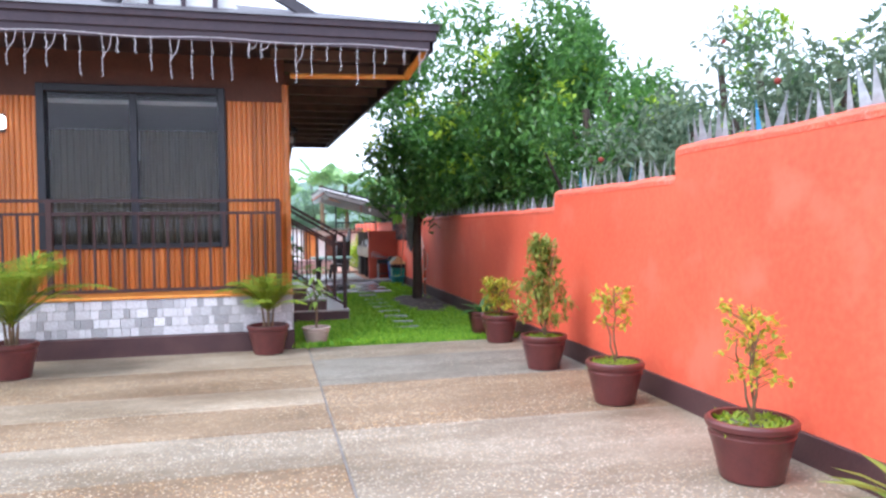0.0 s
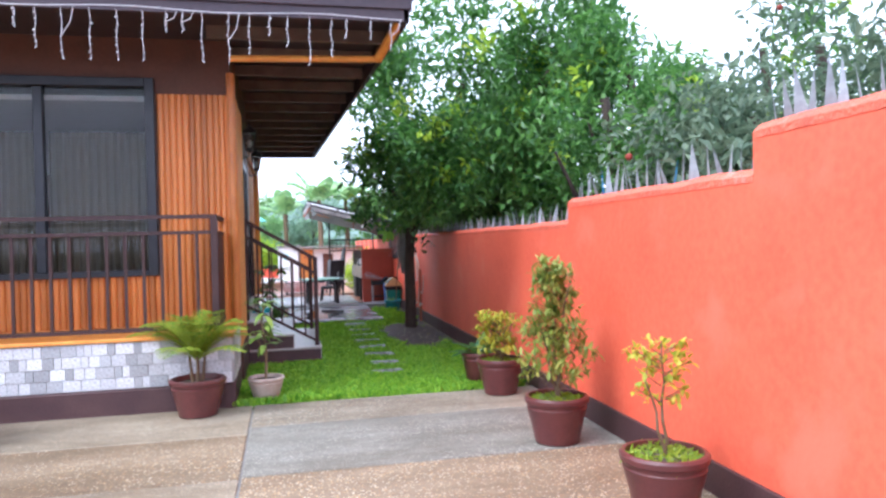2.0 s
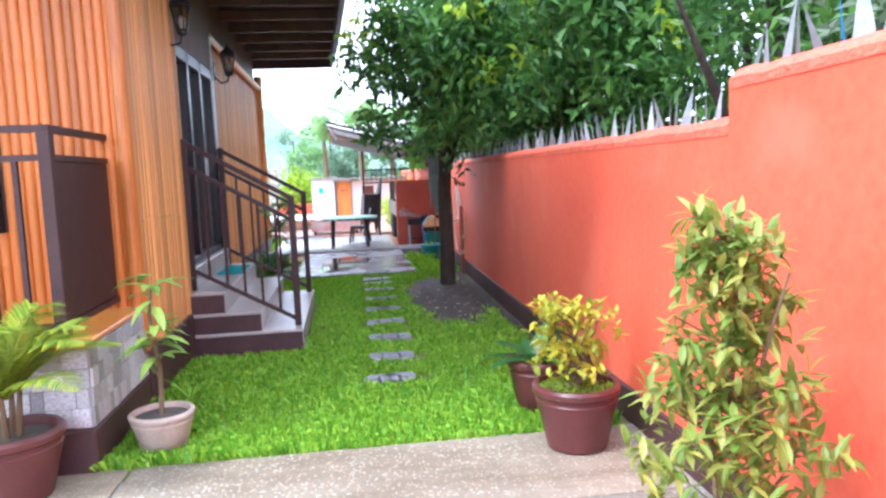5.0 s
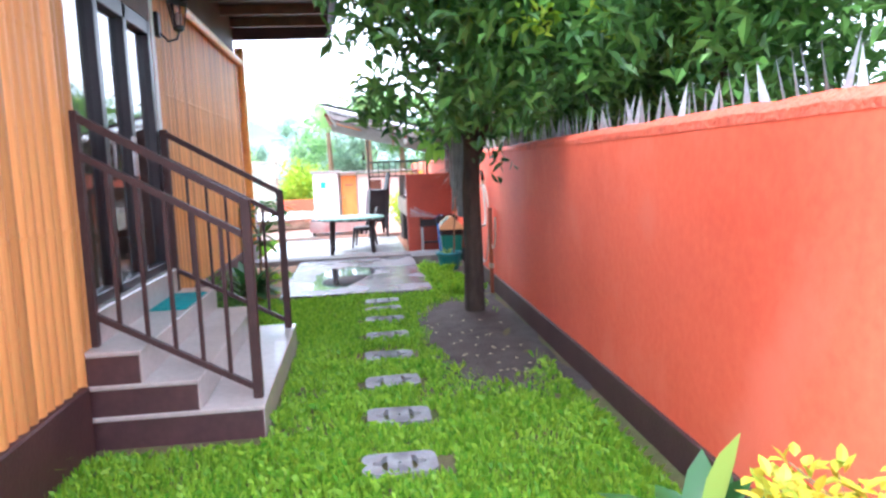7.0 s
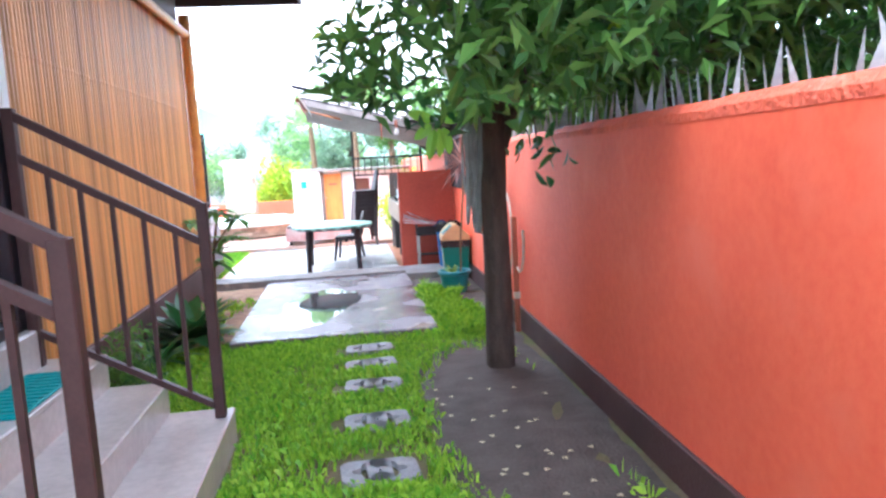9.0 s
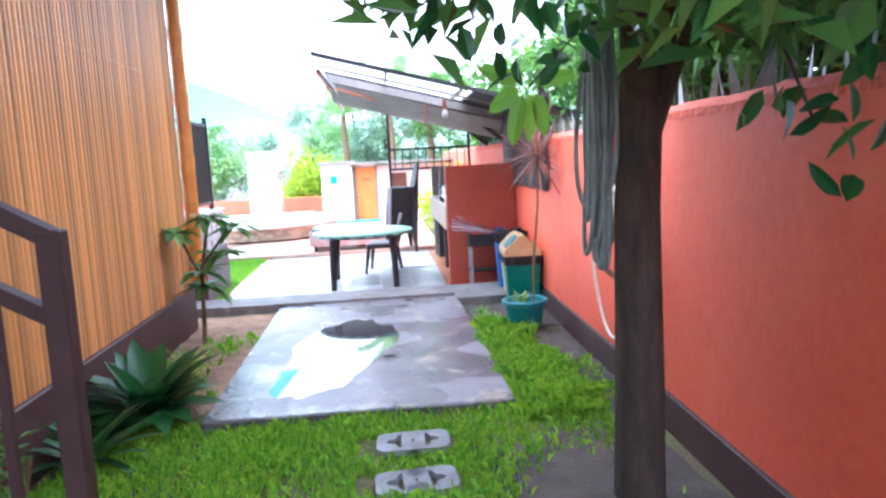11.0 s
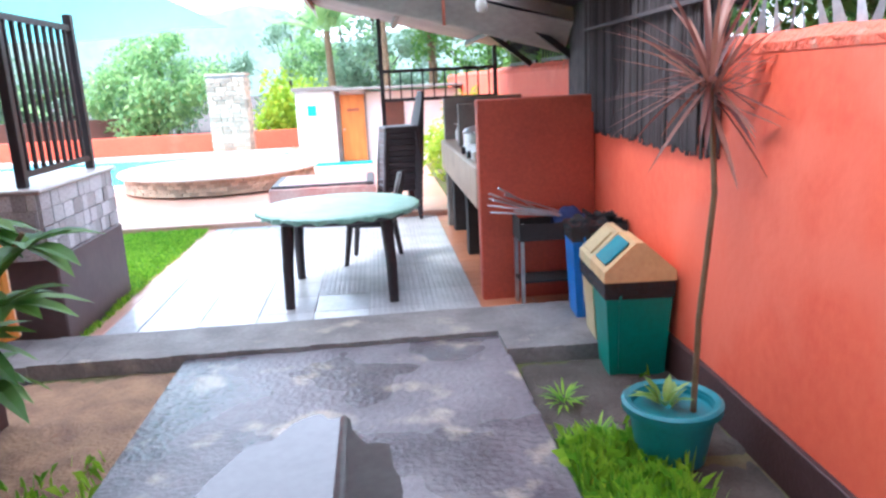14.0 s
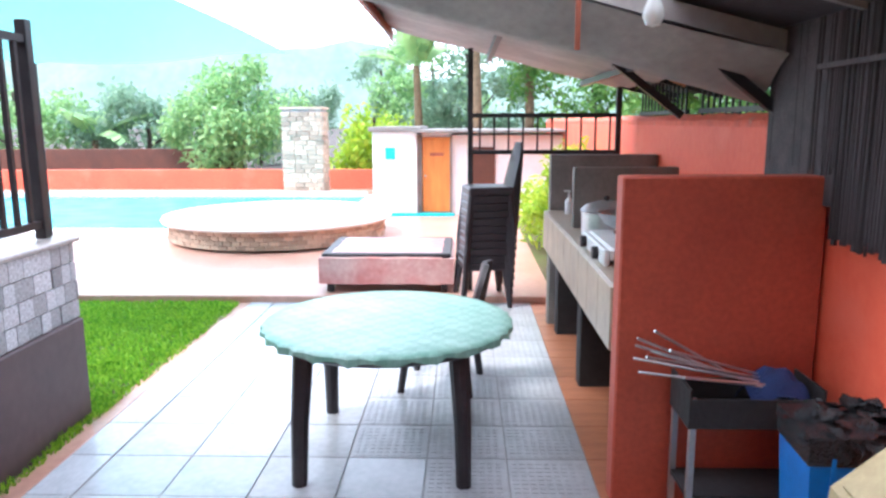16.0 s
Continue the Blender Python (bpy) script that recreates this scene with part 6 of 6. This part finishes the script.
st_me = G().box((-0.5, -0.5, -0.5), (0.5, 0.5, 0.5), 0.08).mesh("stone", M_stone)
for row in range(4):
    for k in range(40):
        a = math.pi * (1.0 + (k + 0.5 * (row % 2)) / 40)
        ob = part("stone", st_me, None, jz)
        ob.matrix_basis = pose(1.505 * math.cos(a), 1.505 * math.sin(a), 0.03 + 0.058 * row, 0, 0, math.degrees(a) + 90) @ Matrix.Diagonal((0.112, R.uniform(0.03, 0.055), 0.054, 1))
pr = thing("stone_pillar", "tall pillar of stacked buff stone by the pool", "pillar", (-1.3, 33.9, 0.0))
part("core", G().box((-0.42, -0.3, 0), (0.42, 0.3, 1.95)), M_mortar, pr)
for row in range(19):
    x = -0.44
    while x < 0.43:
        w = min(R.choice([0.14, 0.2, 0.27]), 0.44 - x)
        ob = part("stone", st_me, None, pr)
        ob.matrix_basis = pose(x + w / 2, -0.3, 0.05 + 0.1 * row) @ Matrix.Diagonal((w - 0.008, R.uniform(0.05, 0.11), 0.094, 1))
        x += w
    for k in range(3):
        ob = part("stone", st_me, None, pr)
        ob.matrix_basis = pose(0.42, -0.2 + 0.2 * k, 0.05 + 0.1 * row) @ Matrix.Diagonal((R.uniform(0.05, 0.1), 0.19, 0.094, 1))
part("cap", G().box((-0.46, -0.35, 1.95), (0.48, 0.34, 2.0), 0.01), M_stone, pr)
hut = thing("pool_hut", "white flat-roofed changing hut with an orange door", "hut")
hut["kind"] = "structure"
part("wall", G().box((0.58, 30.6, 0.0), (1.34, 33, 1.52), 0.006), M_white, hut)
part("wall", G().box((1.34, 30.8, 0.0), (1.42, 33, 1.45)).box((1.42, 30.8, 1.42), (1.92, 33, 1.5)).box((1.92, 30.8, 0.0), (4.3, 33, 1.45)), M_white, hut)
part("roof", G().box((0.52, 30.5, 1.52), (1.42, 33.1, 1.6), 0.01).box((1.3, 30.4, 1.5), (4.4, 33.1, 1.55), 0.01), M_greypanel, hut)
dd = part("door", G().box((1.43, 30.76, 0.12), (1.91, 30.82, 1.42), 0.006), M_odoor, hut, "orange wooden door")
part("handle", G().tube([(1.48, 30.72, 0.75), (1.48, 30.77, 0.75)], 0.02, 8), M_alu, dd)
part("door_frame", G().box((1.34, 30.74, 0.07), (1.42, 30.8, 1.46)).box((1.912, 30.74, 0.07), (1.95, 30.8, 1.46)), M_greypanel, hut)
part("plinth_band", G().box((0.57, 30.5, 0.05), (2.0, 30.61, 0.12), 0.005), M_teal, hut, "teal painted base step")
part("notice", G().box((0.8, 30.585, 1.05), (0.97, 30.6, 1.25)), M_teal, hut, "small blue notice")
part("door_sign", G().box((1.56, 30.752, 1.1), (1.8, 30.76, 1.15)), M_copper, hut)
part("window_opening", G().box((2.3, 30.76, 0.3), (2.7, 30.81, 1.25)), M_board, hut)
struct("wall_north", G().box((-16, 35.6, -0.05), (6, 35.75, 0.55), 0.01), M_wall, "low orange garden wall behind the pool", "wall")
struct("far_fence", G().box((-16, 37.2, -0.05), (-4.0, 37.3, 1.0), 0.01), M_board, "dark brown boarded fence beyond the pool", "fence")
gw = struct("gravel_strip", G().box((3.0, 24.7, -0.02), (wx(26), 30.5, 0.074), 0.01), M_turf, "weedy gravel strip beside the deck", "ground")
g = G()
for c in crown(3.3, 27.2, 0.1, 1.25, 0.42, 1.4, 20, (0.2, 0.35)):
    clump(g, c[0], c[1], 90, 0.13, 0.05, 0.3)
hb2 = thing("hedge", "bright yellow-green hedge behind the chairs", "hedge")
part("leaves", g, M_leaflt, hb2)
part("stems", G().tube([(3.3, 26.4, 0), (3.3, 26.5, 0.9)], 0.02, 6).tube([(3.3, 27.6, 0), (3.35, 27.5, 0.9)], 0.02, 6), M_stem, hb2)

# far trees, bananas, hills; haze is painted into M_far, M_far2 and M_hill
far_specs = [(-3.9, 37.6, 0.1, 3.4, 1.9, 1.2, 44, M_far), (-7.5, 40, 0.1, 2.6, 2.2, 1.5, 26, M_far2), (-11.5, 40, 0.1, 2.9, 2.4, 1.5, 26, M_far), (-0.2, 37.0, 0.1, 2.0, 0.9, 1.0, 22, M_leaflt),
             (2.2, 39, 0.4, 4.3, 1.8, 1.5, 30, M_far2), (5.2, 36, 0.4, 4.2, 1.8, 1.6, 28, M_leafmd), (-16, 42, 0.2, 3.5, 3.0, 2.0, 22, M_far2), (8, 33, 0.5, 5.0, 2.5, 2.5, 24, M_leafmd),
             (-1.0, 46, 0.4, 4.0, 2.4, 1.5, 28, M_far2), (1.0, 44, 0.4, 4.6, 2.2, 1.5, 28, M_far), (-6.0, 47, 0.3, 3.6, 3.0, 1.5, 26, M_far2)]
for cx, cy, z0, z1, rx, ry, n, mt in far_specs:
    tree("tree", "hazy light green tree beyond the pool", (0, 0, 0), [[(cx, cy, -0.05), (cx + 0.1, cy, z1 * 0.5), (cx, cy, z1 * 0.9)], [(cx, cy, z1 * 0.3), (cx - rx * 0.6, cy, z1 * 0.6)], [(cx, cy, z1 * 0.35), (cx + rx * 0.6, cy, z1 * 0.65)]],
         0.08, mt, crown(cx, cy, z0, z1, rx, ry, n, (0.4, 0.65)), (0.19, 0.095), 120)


def banana(at, h, n, label):
    t = thing("banana_plant", label, "plant", at)
    part("trunk", G().tube([(0, 0, -0.05), (0.05, 0, h * 0.3), (0, 0, h * 0.6)], 0.14, 9, 0.09), M_stem, t, "", True)
    for k in range(n):
        a, e = k * 2.4, R.uniform(0.6, 1.35)
        g = G()
        L = R.uniform(1.7, 2.5)
        d = Vector((math.cos(a) * math.cos(e), math.sin(a) * math.cos(e), math.sin(e)))
        s = d.cross(Vector((0, 0, 1))).normalized()
        dr = R.uniform(0.25, 0.7)
        pts = [Vector((0, 0, h * 0.58)) + d * L * i / 10 - Vector((0, 0, L * dr * (i / 10) ** 2)) for i in range(11)]
        g.tube(pts, 0.02, 5, 0.006)
        for i in range(2, 10):
            for sg in (-1, 1):
                w = 0.34 * math.sin(math.pi * (0.1 + 0.85 * (i - 1) / 9)) ** 0.6
                p, q = pts[i], pts[i + 1]
                k0 = p.lerp(q, 0.06)
                g.add([k0, q, q + s * sg * w - Vector((0, 0, 0.12)), k0 + s * sg * w - Vector((0, 0, 0.1 + R.uniform(0, 0.05)))], [(0, 1, 2, 3)])
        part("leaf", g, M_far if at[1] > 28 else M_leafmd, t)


banana((2.4, 34.6, 0), 6.0, 12, "tall banana plant with ragged leaves beyond the yard")
banana((0.9, 37.5, 0), 5.2, 11, "tall banana plant with ragged leaves beyond the yard")
banana((3.7, 36.0, 0), 6.2, 12, "tall banana plant with ragged leaves beyond the yard")
banana((-8.6, 39.0, 0), 2.0, 8, "tall banana plant with ragged leaves beyond the yard")
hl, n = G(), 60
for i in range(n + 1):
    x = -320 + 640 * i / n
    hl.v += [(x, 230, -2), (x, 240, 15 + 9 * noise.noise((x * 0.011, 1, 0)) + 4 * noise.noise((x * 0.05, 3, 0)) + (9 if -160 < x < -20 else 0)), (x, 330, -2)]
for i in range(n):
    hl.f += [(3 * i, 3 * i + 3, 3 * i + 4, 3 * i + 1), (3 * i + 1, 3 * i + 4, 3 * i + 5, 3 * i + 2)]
struct("backdrop_hills", hl, M_hill, "wooded hills far beyond, mist painted into their pale colour", "hills", True)

# shade sail
sl, n = G(), 16
A, B, C, D = Vector((0.3, 26, 2.4)), Vector((-2.6, 26.2, 2.32)), Vector((-5.5, 22.4, 2.75)), Vector((-0.6, 22.6, 2.85))
for j in range(n + 1):
    for i in range(n + 1):
        u, v = i / n, j / n
        p = A.lerp(B, u).lerp(D.lerp(C, u), v)
        sl.v.append(p + Vector((0, 0, -0.28 * math.sin(math.pi * u) * math.sin(math.pi * v) + 0.03 * math.sin(9 * u + 4 * v))))
sl.f = [(j * (n + 1) + i, j * (n + 1) + i + 1, (j + 1) * (n + 1) + i + 1, (j + 1) * (n + 1) + i) for j in range(n) for i in range(n)]
ss = thing("shade_sail", "turquoise shade cloth stretched on poles over the lawn", "shade sail")
part("cloth", sl, M_sail, ss, "", True)
for p in (B, C):
    part("pole", G().tube([(p.x, p.y, -0.02), (p.x, p.y, p.z + 0.03)], 0.025, 8), M_black, ss)

# ---- tiled floor under the shed ----
tf = struct("tiled_floor", G().box((0.12, 20.7, -0.1), (3.66, 24.72, 0.0)), M_mortar, "grey tiled floor under the lean-to", "floor")
tme = [G().box((-0.197, -0.197, 0), (0.197, 0.197, 0.008), 0.002).mesh("tile", mt) for mt in (M_ftile, M_ftile2, M_otile)]
gs = G().box((-0.197, -0.197, 0), (0.197, 0.197, 0.008), 0.002)
for i in range(9):
    for j in range(9):
        gs.box((-0.18 + 0.04 * i, -0.18 + 0.04 * j, 0.008), (-0.155 + 0.04 * i, -0.155 + 0.04 * j, 0.0105))
tst = gs.mesh("tile", M_ftile2)
for i in range(8):
    for j in range(10):
        x, y = 0.58 + 0.4 * i, 20.93 + 0.4 * j
        me = tme[2] if i > 5 else tst if i > 3 or (i == 3 and j > 1) else tme[1] if i == 2 else tme[0]
        part("tile", me, None, tf).matrix_basis = pose(x, y, 0.0)
for j in range(10):
    part("tile", tme[0], None, tf).matrix_basis = pose(0.26, 20.93 + 0.4 * j, 0.0) @ Matrix.Diagonal((0.55, 1, 1, 1))
struct("trim", G().box((0.02, 20.72, -0.06), (0.145, 24.69, 0.006), 0.004), M_deck, "terracotta edging between lawn and tiled floor", "edging")
